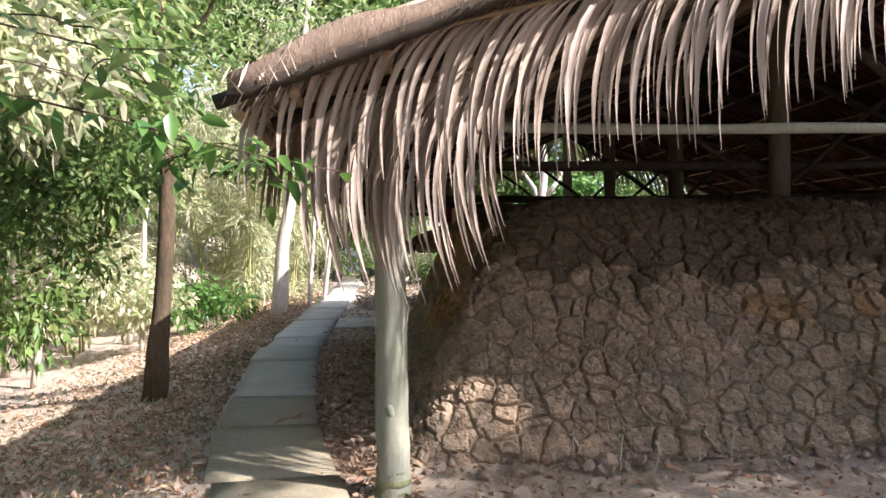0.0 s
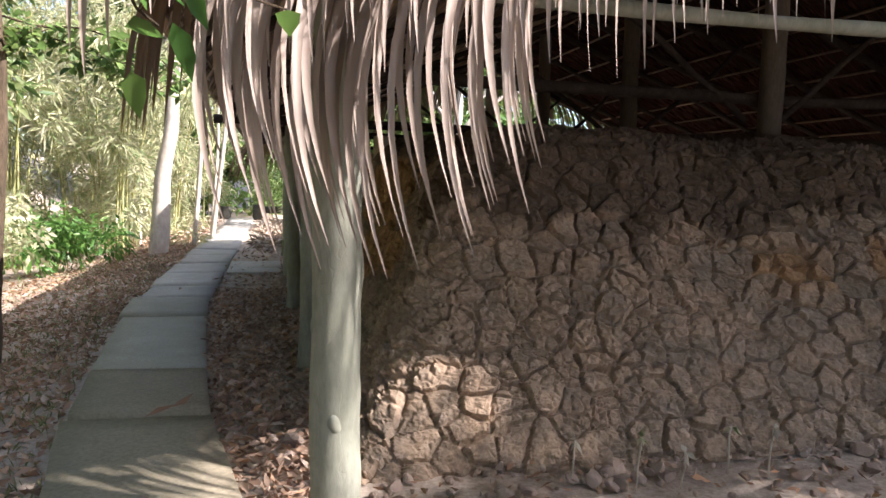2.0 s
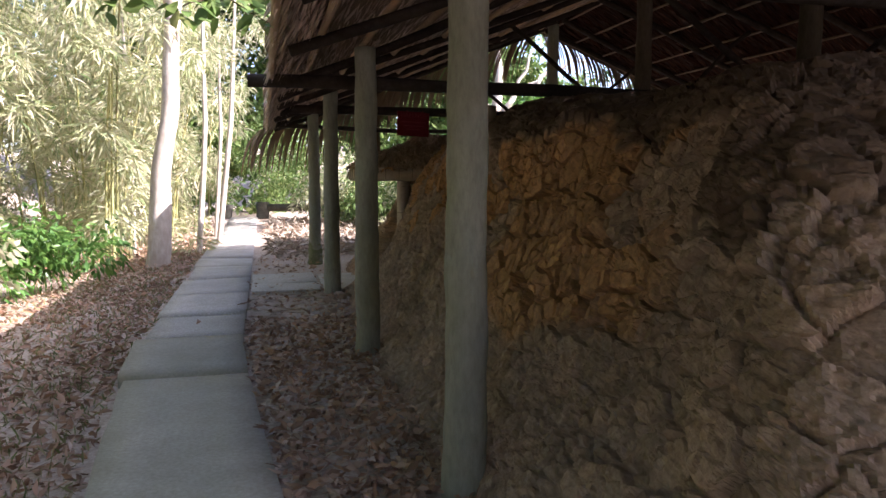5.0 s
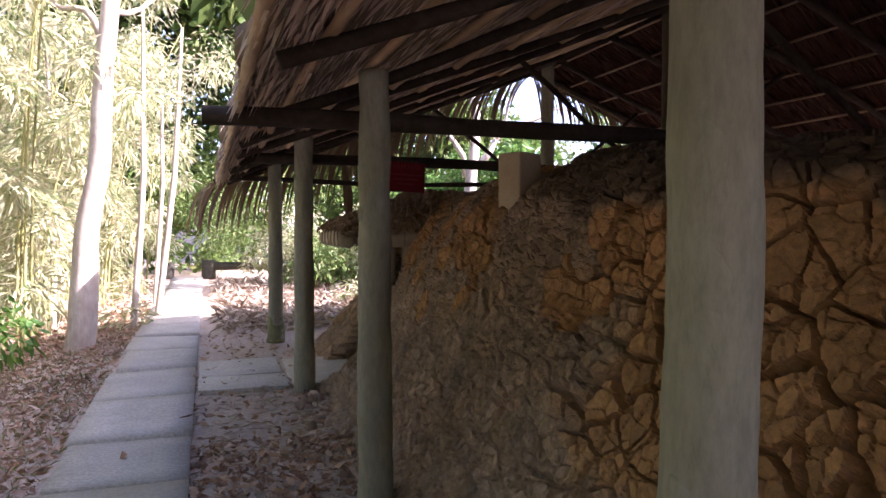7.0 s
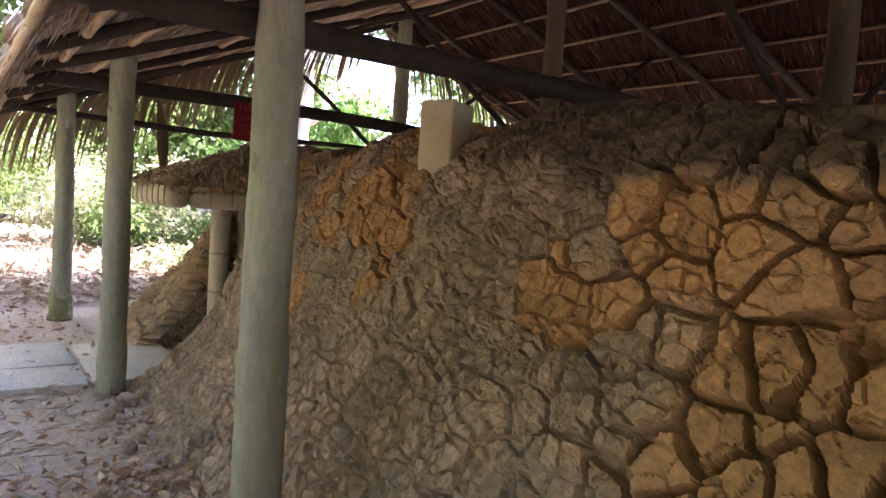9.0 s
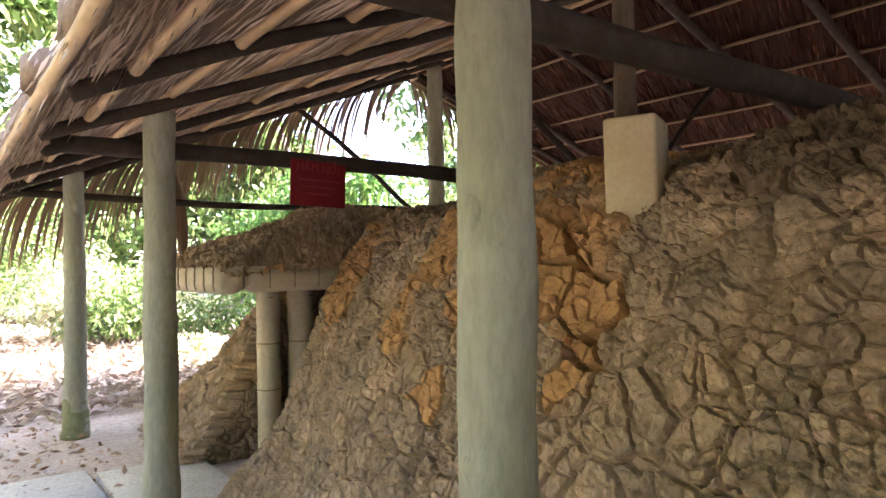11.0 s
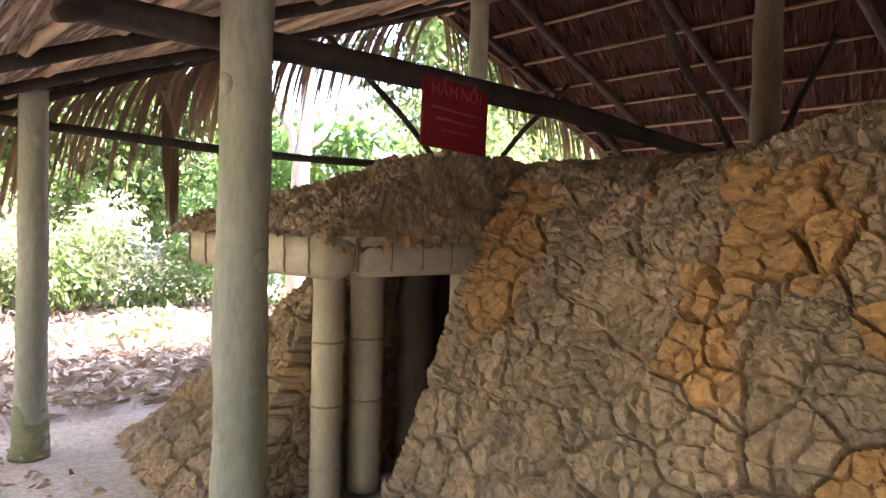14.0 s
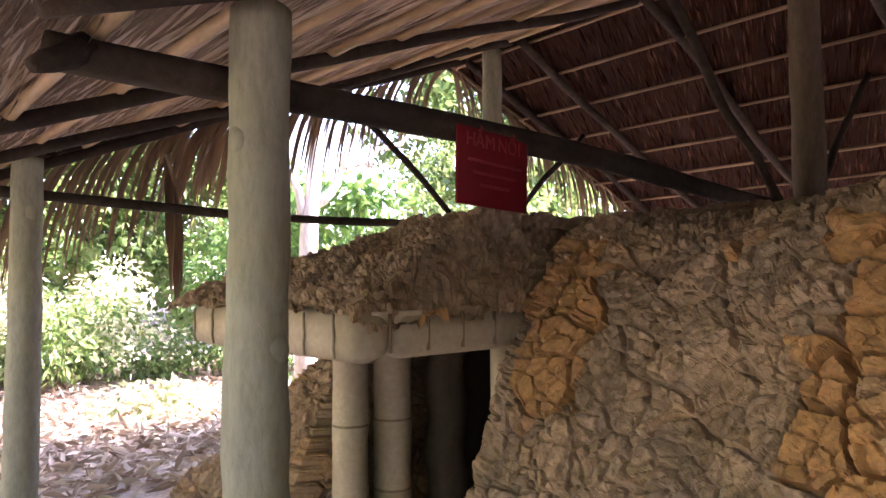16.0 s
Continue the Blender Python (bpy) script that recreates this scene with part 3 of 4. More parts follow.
def far_mound():
    grid = []
    for h in np.concatenate([np.linspace(0, 0.46, 240), np.linspace(0.463, 1, 26)]):
        z, ins = profile(h)
        vs = ins + 0.42
        u0, u1 = 9.52, 11.45 - 1.2 * z - max(0, ins - 0.94) * 0.3
        u1 = max(u1, u0 + 0.2)
        row = [(3.6 + (vs + 0.1 - 3.6) * t if vs < 3.4 else vs + 0.2 * (1 - t), u0) for t in np.concatenate([np.linspace(0, 0.45, 26)[:-1], np.linspace(0.45, 1, 230)[:-1]])]
        row += [(vs, u0 + 0.05 + (u1 - u0 - 0.35) * t) for t in np.linspace(0, 1, 170)[:-1]]
        row += [(vs + 0.3 - 0.3 * math.cos(w), u1 - 0.3 + 0.3 * math.sin(w)) for w in np.linspace(0, math.pi / 2, 16)[:-1]]
        row += [(vs + 0.3 + (max(4.5, vs + 0.4) - vs - 0.3) * t, u1) for t in np.linspace(0, 1, 16)]
        grid.append([(v + 0.05 * noise.noise(Vector((u, v, z))), u, min(z, 1.25 + 0.15 * z) - 0.02) for v, u in row])
    P = np.array(grid)[:, ::-1]
    return sheet(P[:, ::-1], lambda q: np.full(len(q), 0.30), 1.1, (3.0, 10.5, 0.2))


def cap():
    grid = []
    for v in np.concatenate([np.linspace(0.34, 1.6, 140), np.linspace(1.62, 3.3, 30)]):
        row = []
        for u in np.linspace(8.27, 9.95, 190):
            k = min((v - 0.30) / 0.85, (10.0 - u) / 0.95, (u - 8.29) / 0.20, 1.0)
            z = 1.485 + 0.43 * max(0, k) ** 0.8
            row.append((v, u, z + 0.02 * noise.noise(Vector((u * 3, v * 3, 0)))))
        grid.append(row)
    P = np.array(grid)
    return sheet(P.transpose(1, 0, 2), lambda q: np.zeros(len(q)), 1.0, (1.8, 9.1, -3.0))


bunker = thing("earth_bunker", "cracked ochre and grey clay bunker mound under the hut", "earth bunker", HUT, kind="structure")
earth_part("earth_mound", near_mound(), bunker)
earth_part("earth_mound", far_mound(), bunker, "smaller cracked mound beyond the entrance")
earth_part("earth_cap", cap(), bunker, "crusted earth heaped on the entrance roof")

# entrance: cast concrete shaped like bamboo
entrance = thing("bunker_entrance", "low bunker doorway of beige concrete cast like bamboo", "doorway", HUT, kind="structure")
part("lintel", box(0.330, 8.276, 1.336, 0.505, 9.62, 1.512, 0.072, 0.006, 1), M_CAST, entrance, "front beam with bamboo rings")
part("lintel", box(0.50, 8.282, 1.345, 1.32, 8.45, 1.510, 0.062, 0.006, 3), M_CAST, entrance, "side beam, squared")
part("roof_slab", box(0.42, 8.30, 1.44, 3.4, 9.72, 1.508, 0.004), M_CAST, entrance)
for va, vb in ((0.995, 1.175), (1.255, 1.455)):
    r = (vb - va) / 2
    n = 24
    pts = [(va + r, 9.40, z) for z in np.linspace(0.0, 1.44, n)]
    rad = [r * (1 + 0.06 * math.exp(-(((i / (n - 1) * 4) % 1 - 0.5) / 0.08) ** 2)) for i in range(n)]
    part("door_post", tube(pts, rad, 14, 0.04, va), M_CAST, entrance)
    for zz in (0.18, 0.54, 0.90, 1.26):
        w = np.linspace(0, 2 * math.pi, 16)
        part("ring_groove", tube([(va + r, 9.40, zz - 0.006), (va + r, 9.40, zz + 0.006)], r * 1.045, 14), M_GROOVE, entrance)
# inner post: cast like the others, coloured dark for the shade it stands in
part("door_post", tube([(1.72 + 0.02 * math.sin(i * 1.1), 9.38, z) for i, z in enumerate(np.linspace(0, 1.44, 22))], [0.11 + 0.012 * abs(math.sin(i * 0.55)) for i in range(22)], 14), M_INNER_SHADE, entrance, "inner post, its shade put into a dark colour")
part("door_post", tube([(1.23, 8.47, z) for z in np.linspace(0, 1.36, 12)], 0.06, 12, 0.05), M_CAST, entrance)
part("shaded_passage_wall", box(3.3, 8.2, -0.02, 3.4, 9.7, 1.5, 0), M_INNER_SHADE, entrance)
part("shaded_passage_wall", box(1.95, 9.44, -0.02, 3.4, 9.56, 1.5, 0), M_INNER_SHADE, entrance)
part("shaded_passage_wall", box(1.35, 8.30, -0.02, 3.4, 8.40, 1.5, 0), M_INNER_SHADE, entrance)
for k, t in enumerate(np.linspace(0.08, 0.92, 7)):
    part("ring_groove", tube([(0.340, 8.28 + 1.34 * t + 0.022, 1.355), (0.326, 8.28 + 1.34 * t + 0.006, 1.39), (0.325, 8.28 + 1.34 * t, 1.43), (0.326, 8.28 + 1.34 * t + 0.008, 1.475), (0.335, 8.28 + 1.34 * t + 0.02, 1.50)], 0.005, 6), M_GROOVE, entrance)
for t in np.linspace(0.15, 0.85, 5):
    part("ring_groove", box(0.335 + 0.95 * t - 0.004, 8.279, 1.37, 0.335 + 0.95 * t + 0.004, 8.29, 1.50, 0), M_GROOVE, entrance)

# ---- hut frame ----
def post(u, v, r, z0, z1, seed, knots, wood=None, label="weathered grey-green round timber post carrying the thatched roof"):
    wood = wood or M_POST
    t = thing("post", label, "post", HUT @ Matrix.Translation((v, u, z0)), "hut posts")
    n = 46
    lean = 0.004 * math.sin(seed * 3)
    pts = [(lean * i / n + 0.008 * noise.noise(Vector((i * 0.12, seed, 0))), 0.008 * noise.noise(Vector((i * 0.12, seed, 5))), (z1 - z0) * i / (n - 1) - 0.03) for i in range(n)]
    rad = [r * (1.08 - 0.16 * i / n + 0.05 * noise.noise(Vector((i * 0.2, seed, 2))) + 0.10 * math.exp(-i / 2.0)) for i in range(n)]
    part("trunk", tube(pts, rad, 22, 0.09, seed), wood, t)
    for k, (zz, ang) in enumerate(knots):
        c = Vector((math.cos(ang), math.sin(ang), 0))
        b = Vector((0, 0, zz)) + c * (r * 0.70)
        bm = bmesh.new()
        bmesh.ops.create_icosphere(bm, subdivisions=3, radius=1.0, matrix=Matrix.Translation(b) @ Matrix.Rotation(ang, 4, "Z") @ Matrix.Diagonal((r * 0.37, r * 0.40, r * 0.55, 1)))
        for v in bm.verts:
            v.co += 0.008 * noise.noise_vector(v.co * 22 + Vector((seed, k, 0)))
        me = bpy.data.meshes.new("knot")
        bm.to_mesh(me)
        bm.free()
        me.materials.append(M_POST)
        me.shade_smooth()
        part("knot", me, M_POST, t)
    return t


def west(a):
    return radians(a)


KNOTS = {0: [(0.92, west(185)), (1.6, west(250)), (0.55, west(262))], 1: [(1.05, west(190)), (1.0, west(290)), (0.55, west(330))], 2: [(0.75, west(195)), (1.45, west(350)), (1.62, west(190)), (1.05, west(175))], 3: [(1.42, west(290)), (1.0, west(270)), (2.0, west(190)), (0.85, west(195))], 4: [(1.3, west(330)), (2.05, west(280))]}
for k, u in enumerate(POST_U):
    pk = post(u, (0.0, 0.04, -0.01, -0.015, -0.005)[k], (0.096, 0.089, 0.090, 0.090, 0.093)[k], 0.0, 2.42, k + 1.3, KNOTS[k])
    if k in (0, 4):
        part("moss", tube([(0, 0, z) for z in np.linspace(-0.02, 0.34 if k == 4 else 0.2, 12)], [0.118 - 0.02 * i / 11 + 0.004 * math.sin(i * 2.1) for i in range(12)], 22, 0.14, k), M_MOSS, pk, "green moss round the foot")
# ridge posts dark brown, the one at the far gable grey
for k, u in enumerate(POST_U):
    post(u, RIDGE_V, 0.105, 0.0, roof_z(RIDGE_V) - 0.05, k + 9.1, [], M_POST if k == 4 else M_POST_DARK, "round timber post under the roof ridge")
    post(u, 8.3, 0.09, 0.0, roof_z(8.3) - 0.05, k + 19.1, [])

for k, u in enumerate(POST_U):
    pale = k == 0
    a, b = (-0.84 if k == 2 else -0.55, u + 0.10, (2.27, 2.32, 2.07, 2.16, 2.16)[k]), (8.4, u + 0.10, 2.34 if k == 1 else 2.14)
    t = thing("tie_beam", "pale stripped pole crossing the gable" if pale else "dark crooked tie beam log across the hut", "beam", HUT, "tie beams")
    pts = line(a, b, 40, -0.02, 0.09, k * 2.7)
    part("log", tube(pts, [(0.034 if k in (0, 4) else 0.052) * (1 + 0.15 * noise.noise(Vector((i * 0.4, k, 0)))) for i in range(40)], 12, 0.15, k), M_POST if pale else M_LOG, t)
    if k == 3:
        part("branch_stub", tube(line((-0.45, u + 0.10, 2.20), (-0.58, u + 0.02, 2.11), 5), [0.045, 0.04, 0.032, 0.03, 0.02], 10, 0.2), M_LOG, t)
    # braces from the tie beam to the ridge post
    for va, vb in ((3.90, 2.22), (4.24, 5.75)):
        br = thing("brace", "thin dark slanting pole bracing the roof", "brace", HUT, "roof braces")
        part("pole", tube(line((va, u + 0.10, 2.10), (vb, u + 0.10, roof_z(vb) - 0.03), 14, 0, 0.05, k), 0.030, 9, 0.1, k), M_LOG, br)
# rafters
for k, u in enumerate((-0.55, 1.2, 2.9, 4.2, 5.6, 7.0, 8.0, 9.5, 10.85, 11.6)):
    for side in (0, 1):
        r = thing("rafter", "dark rough rafter pole under the thatch", "rafter", HUT, "rafters")
        va, vb = (EAVE_V + 0.1, RIDGE_V) if side == 0 else (RIDGE_V, BACK_V - 0.1)
        part("pole", tube(line((va, u, roof_z(va) - 0.085), (vb, u + 0.1 * math.sin(k), roof_z(vb) - 0.085), 18, 0, 0.05, k + side * 7), 0.042 if side else 0.036, 9, 0.12, k), M_LOG, r)
# purlins of bamboo along the roof
PURLINS = [-0.72, -0.45, 0.0, 0.52, 1.0, 1.5, 2.0, 2.5, 3.0, 3.5, 3.98, 4.16, 4.70, 5.22, 5.74, 6.26, 6.8, 7.3, 7.8, 8.3]
for k, v in enumerate(PURLINS):
    p = thing("purlin", "split bamboo purlin lashed under the roof", "purlin", HUT, "purlins")
    n = 90
    back = v > RIDGE_V
    low = 0.040 if back else 0.036
    pts = line((v, U0 + 0.18, roof_z(v) - low), (v + 0.05 * math.sin(k * 1.9), U1 - 0.05, roof_z(v) - low), n, 0, 0.012, k)
    # back poles take the bamboo colour darkened for shade
    part("pole", tube(pts, [(0.016 if back else 0.024) * (1 + 0.18 * (i % 6 == 0)) for i in range(n)], 9, 0.05, k), M_BAMBOO_SHADE if back else M_BAMBOO_POLE, p)

# ---- thatched roof ----
def roof_side(side):
    va, vb = (EAVE_V, RIDGE_V + 0.04) if side == 0 else (BACK_V, RIDGE_V - 0.04)
    nv, nu = 40, 120
    top, bot = [], []
    for i in range(nv):
        for j in range(nu):
            v = va + (vb - va) * i / (nv - 1)
            u = U0 + (U1 - U0) * j / (nu - 1)
            e = 0.05 * noise.noise(Vector((v * 2, u * 2, side))) + 0.03 * noise.noise(Vector((v * 9, u * 3, side + 4)))
            edge = 0.10 * noise.noise(Vector((u * 3, side, 1))) if i == 0 else 0
            bot.append((v + edge, u, roof_z(v) + 0.008 * noise.noise(Vector((v * 9, u * 5, side + 8)))))
            top.append((v + edge, u, roof_z(v) + 0.13 + e))
    idx = np.arange(nv * nu).reshape(nv, nu)
    q = np.stack([idx[:-1, :-1], idx[1:, :-1], idx[1:, 1:], idx[:-1, 1:]], -1).reshape(-1, 4).tolist()
    N = nv * nu
    faces = q + [tuple(N + a for a in reversed(f)) for f in q]
    ring = list(idx[0, :]) + list(idx[1:, -1]) + list(idx[-1, -2::-1]) + list(idx[-2:0:-1, 0])
    for a, b in zip(ring, ring[1:] + ring[:1]):
        faces.append((int(a), int(b), int(N + b), int(N + a)))
    return np.array(bot + top), faces


def blades(n, vr, ur, along, lift, length, width, jitter):
    """Dry leaf blades lying against the roof's underside (along: 'u' or 'v')."""
    v, u = rng.uniform(*vr, n), rng.uniform(*ur, n)
    z = np.array([roof_z(a) for a in v]) - lift * rng.random(n)
    slope = np.where(v <= RIDGE_V, 0.39, -0.39)
    d = np.stack([np.zeros(n), np.ones(n), np.zeros(n)], 1) if along == "u" else np.stack([np.ones(n), np.full(n, 0.35), slope], 1)
    d = d * rng.choice([-1, 1], n)[:, None] + rng.normal(size=(n, 3)) * jitter * np.array([1, 1, 0.15])
    return np.stack([v, u, z], 1), d, length * rng.uniform(0.6, 1.3, n), width * rng.uniform(0.6, 1.4, n)


roof = thing("thatched_roof", "shaggy brown palm-thatch gable roof on poles", "roof", HUT, kind="structure")
part("thatch", roof_side(0), M_THATCH, roof)
part("thatch", roof_side(1), M_THATCH_RED_SHADE, roof)
p, d, L, W = blades(16000, (EAVE_V, RIDGE_V), (U0, U1), "u", 0.012, 0.38, 0.011, 0.045)
part("thatch_blades", leaves(p, d, L, W, 0.05, 0.0), M_BLADE, roof, kind="stuff")
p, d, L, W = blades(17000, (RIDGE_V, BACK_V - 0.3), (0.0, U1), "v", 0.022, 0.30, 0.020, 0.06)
part("thatch_blades", leaves(p, d, L, W, 0.05, 0.0), M_BLADE_RED_SHADE, roof, "red-brown woven palm leaves, darkened for the shade there", kind="stuff")
n = 3600
u = rng.uniform(U0 - 0.05, U1 + 0.05, n)
lay = rng.random(n)
p = np.stack([EAVE_V + 0.35 * lay, u, 2.47 + 0.39 * (EAVE_V + 0.35 * lay) + rng.uniform(-0.02, 0.17, n)], 1)
d = np.stack([-np.ones(n), rng.normal(size=n) * 0.5, rng.normal(size=n) * 0.25 - 1.5], 1)
part("eave_fringe", leaves(p, d, rng.uniform(0.05, 0.14, n), rng.uniform(0.008, 0.022, n), 0.1, 0.25), M_BLADE, roof, "ragged dry fringe along the eave", kind="stuff")
n = 5000
v, u = rng.uniform(EAVE_V + 0.3, RIDGE_V, n), rng.uniform(U0, U1, n)
p = np.stack([v, u, 2.47 + 0.39 * v + 0.12], 1)
part("top_straw", leaves(p, np.stack([-np.ones(n), rng.normal(size=n) * 0.3, np.full(n, -0.30)], 1), rng.uniform(0.2, 0.4, n), 0.016, 0.1, 0.02), M_BLADE, roof, kind="stuff")
for u in (U0 + 0.02, U1 - 0.02):
    part("barge_pole", tube(line((EAVE_V - 0.05, u, roof_z(EAVE_V) - 0.01), (RIDGE_V, u, roof_z(RIDGE_V) - 0.01), 30, 0, 0.04, u), 0.035, 9, 0.1), M_LOG, roof)
    part("barge_pole", tube(line((RIDGE_V, u, roof_z(RIDGE_V) - 0.01), (BACK_V, u, roof_z(BACK_V) - 0.01), 30, 0, 0.04, u), 0.035, 9, 0.1), M_LOG, roof)

# ---- hanging palm fronds on the gables ----
def leaflet(base, dirv, length, width, sag, seed, lean):
    """A long drooping leaflet: a folded strip of ten steps."""
    vs, fs = [], []
    p = Vector(base)
    d = Vector(dirv).normalized()
    n = 10
    side0 = Vector((1, 0.15 * math.sin(seed * 7), 0.0))
    for i in range(n + 1):
        t = i / n
        w = width * (0.35 + 1.6 * t) if t < 0.3 else width * 0.83 * (1 - ((t - 0.3) / 0.7) ** 1.8) + 0.002
        ang = 0.45 * math.sin(seed * 5) + t * 0.7 * math.sin(seed * 3)
        curl = Vector((math.cos(ang), math.sin(ang), 0))
        vs += [p - curl * w / 2, p + Vector((0, 0.25 * w, 0)), p + curl * w / 2]
        d = (d + Vector((lean * t * 0.35 * (1 if t > 0.4 else 0.3), 0.02 * math.sin(seed + t * 4), -sag))).normalized()
        p = p + d * (length / n)
    for i in range(n):
        a = i * 3
        fs += [(a, a + 1, a + 4, a + 3), (a + 1, a + 2, a + 5, a + 4)]
    return np.array([tuple(v) for v in vs]), fs


def frond(name, spine, count, length, width, mat, label, sag=0.55, lean=0.0, both=True, fwd=(-0.3, 0, 0.1)):
    f = thing(name, label, "palm frond", HUT, "hanging palm fronds")
    part("rachis", tube(spine, [0.018 * (1 - 0.6 * i / len(spine)) + 0.004 for i in range(len(spine))], 8), M_RACHIS, f)
    for k in range(count):
        t = (k + 0.5 * rng.random()) / count * (len(spine) - 1)
        i = min(int(t), len(spine) - 2)
        p = spine[i].lerp(spine[i + 1], t - i)
        ax = (spine[i + 1] - spine[i]).normalized()
        taper = 0.65 + 0.35 * math.sin(math.pi * min(1, 0.2 + k / count * 0.8))
        ln = length(k / count) * taper * rng.uniform(0.85, 1.12)
        dirv = ax * 0.55 + Vector((fwd[0] + rng.normal() * 0.08, fwd[1] + rng.normal() * 0.12, fwd[2]))
        part("leaflet", leaflet(p, dirv, ln, width * rng.uniform(0.75, 1.2), sag, k * 1.37 + ln, lean), mat, f)
    return f


def rake(u, v0, v1, dz, n=16):
    return [Vector((v0 + (v1 - v0) * i / (n - 1), u + 0.02 * math.sin(i), roof_z(v0 + (v1 - v0) * i / (n - 1)) + dz)) for i in range(n)]


def droop_line(u, v0, v1, z0, slope, n=18):
    """A frond's stem, base at v0, tip at v1."""
    return [Vector((v0 + (v1 - v0) * i / (n - 1), u + 0.03 * math.sin(i * 0.7), z0 + slope * (v0 + (v1 - v0) * i / (n - 1)))) for i in range(n)]


GREY = "grey-brown dry coconut frond hanging along the gable"
frond("palm_frond", droop_line(-0.74, 3.6, -0.50, 2.57, 0.27), 80, lambda t: 1.02 + 0.10 * t, 0.043, M_FROND, GREY, 0.30, 0.2, fwd=(-0.15, -0.05, -0.1))
frond("palm_frond", droop_line(-0.80, 3.3, 0.10, 2.50, 0.27), 52, lambda t: 1.02 + 0.16 * t, 0.040, M_FROND, GREY, 0.30, 0.28, fwd=(-0.15, -0.05, -0.1))
frond("palm_frond", droop_line(-0.62, 0.80, -0.22, 2.32, 0.20), 52, lambda t: 1.12 + 0.22 * t, 0.040, M_FROND, "dense dry frond bunched over the corner post", 0.36, 0.62, fwd=(-0.05, -0.03, -0.1))
frond("palm_frond", droop_line(-0.45, 7.0, 3.2, 2.70, 0.24), 50, lambda t: 0.9, 0.038, M_FROND, GREY, 0.30, 0.1, fwd=(-0.15, -0.1, -0.1))
BROWN = "brown dry frond hanging in the far gable"
frond("palm_frond", [Vector((-0.35 - 0.05 * i, -0.25 + 0.10 * i, 2.40 - 0.025 * i)) for i in range(8)], 18, lambda t: 0.75, 0.030, M_FROND_DARK, "brown dry frond drooping at the eave corner", 0.45, -0.15)
frond("palm_frond", rake(11.95, 2.2, -0.85, 0.0), 92, lambda t: 1.25, 0.046, M_FROND_DARK, BROWN, 0.28, -0.05, fwd=(-0.1, 0, -0.1))
frond("palm_frond", rake(11.9, 4.2, 1.2, 0.0), 80, lambda t: 1.15, 0.044, M_FROND_DARK, BROWN, 0.28, -0.05, fwd=(-0.1, 0, -0.1))
frond("palm_frond", rake(11.9, 4.1, 8.0, -0.02), 100, lambda t: 0.9, 0.050, M_FROND_DARK, BROWN, 0.34, 0.05, fwd=(0.1, 0, -0.1))
frond("palm_frond", [Vector((1.02 + 0.012 * i, 11.75, 2.62 - 0.05 * i)) for i in range(10)], 40, lambda t: 0.85, 0.048, M_FROND_DARK, "withered frond bundle hanging straight down", 0.8, 0.0, fwd=(0.0, 0, -0.5))

# ---- small hut things ----
sign = thing("sign", "dark red painted board hung on the tie beam", "sign", HUT @ pose(0.785, 8.288, 1.895, 0, 2, 2))
part("board", box(0.0, -0.008, 0.0, 0.40, 0.008, 0.295, 0.004), M_SIGN, sign)


def lettering(text, size, x, z, parent, depth=0.0015):
    c = bpy.data.curves.new("lettering", "FONT")
    c.body, c.size, c.align_x, c.extrude = text, size, "CENTER", depth
    ob = new("lettering", c)
    me = bpy.data.meshes.new_from_object(ob.evaluated_get(bpy.context.evaluated_depsgraph_get()))
    bpy.data.objects.remove(ob)
    me.transform(Matrix.Translation((x, -0.0095, z)) @ Euler((radians(90), 0, 0)).to_matrix().to_4x4())
    me.materials.append(M_LETTER)
    o = new("lettering", me)
    o.parent = parent
    return o


for k, ch in enumerate("H\u1ea6M N\u1ed4I"):
    if ch != " ":
        lettering(ch, 0.075, (0.065, 0.115, 0.172, 0.2, 0.245, 0.303, 0.345)[k], 0.225, sign)
for k, (a, b) in enumerate(((0.05, 0.36), (0.08, 0.33), (0.12, 0.29))):
    part("text_bar", box(a, -0.0105, 0.165 - 0.045 * k, b, -0.0085, 0.177 - 0.045 * k, 0), M_LETTER, sign)
for x in (0.03, 0.38):
    part("wire", tube([(x, 0, 0.30), (x, 0.03, 0.33), (x + 0.01, 0.10, 0.36)], 0.003, 6), M_LOG, sign)

blk = single("concrete_block", box(-0.09, -0.095, 0.0, 0.13, 0.095, 0.48, 0.014, 0.008, 4), M_BLOCK, "upright beige concrete block set into the mound", "concrete block", HUT @ pose(1.045, 5.795, 1.545, 0, 0, 24))

# ---- loose clods at the foot of the mound ----
def clod_mesh(seed):
    bm = bmesh.new()
    bmesh.ops.create_icosphere(bm, subdivisions=2, radius=1.0)
    for v in bm.verts:
        q = v.co * 1.0
        v.co *= 1 + 0.35 * noise.noise(q * 1.3 + Vector((seed, 0, 0))) + 0.12 * noise.noise(q * 3.1 + Vector((0, seed, 0)))
        v.co.z *= 0.7
    prng = random.Random(seed)
    for _ in range(9):
        nrm = Vector((prng.gauss(0, 1), prng.gauss(0, 1), prng.gauss(0, 1))).normalized()
        lim = prng.uniform(0.45, 0.7)
        for v in bm.verts:
            over = v.co.dot(nrm) - lim
            if over > 0:
                v.co -= nrm * over
    me = bpy.data.meshes.new("clod")
    bm.to_mesh(me)
    bm.free()
    me.materials.append(M_CLOD)
    return me


CLODS = [clod_mesh(k * 3.7) for k in range(7)]
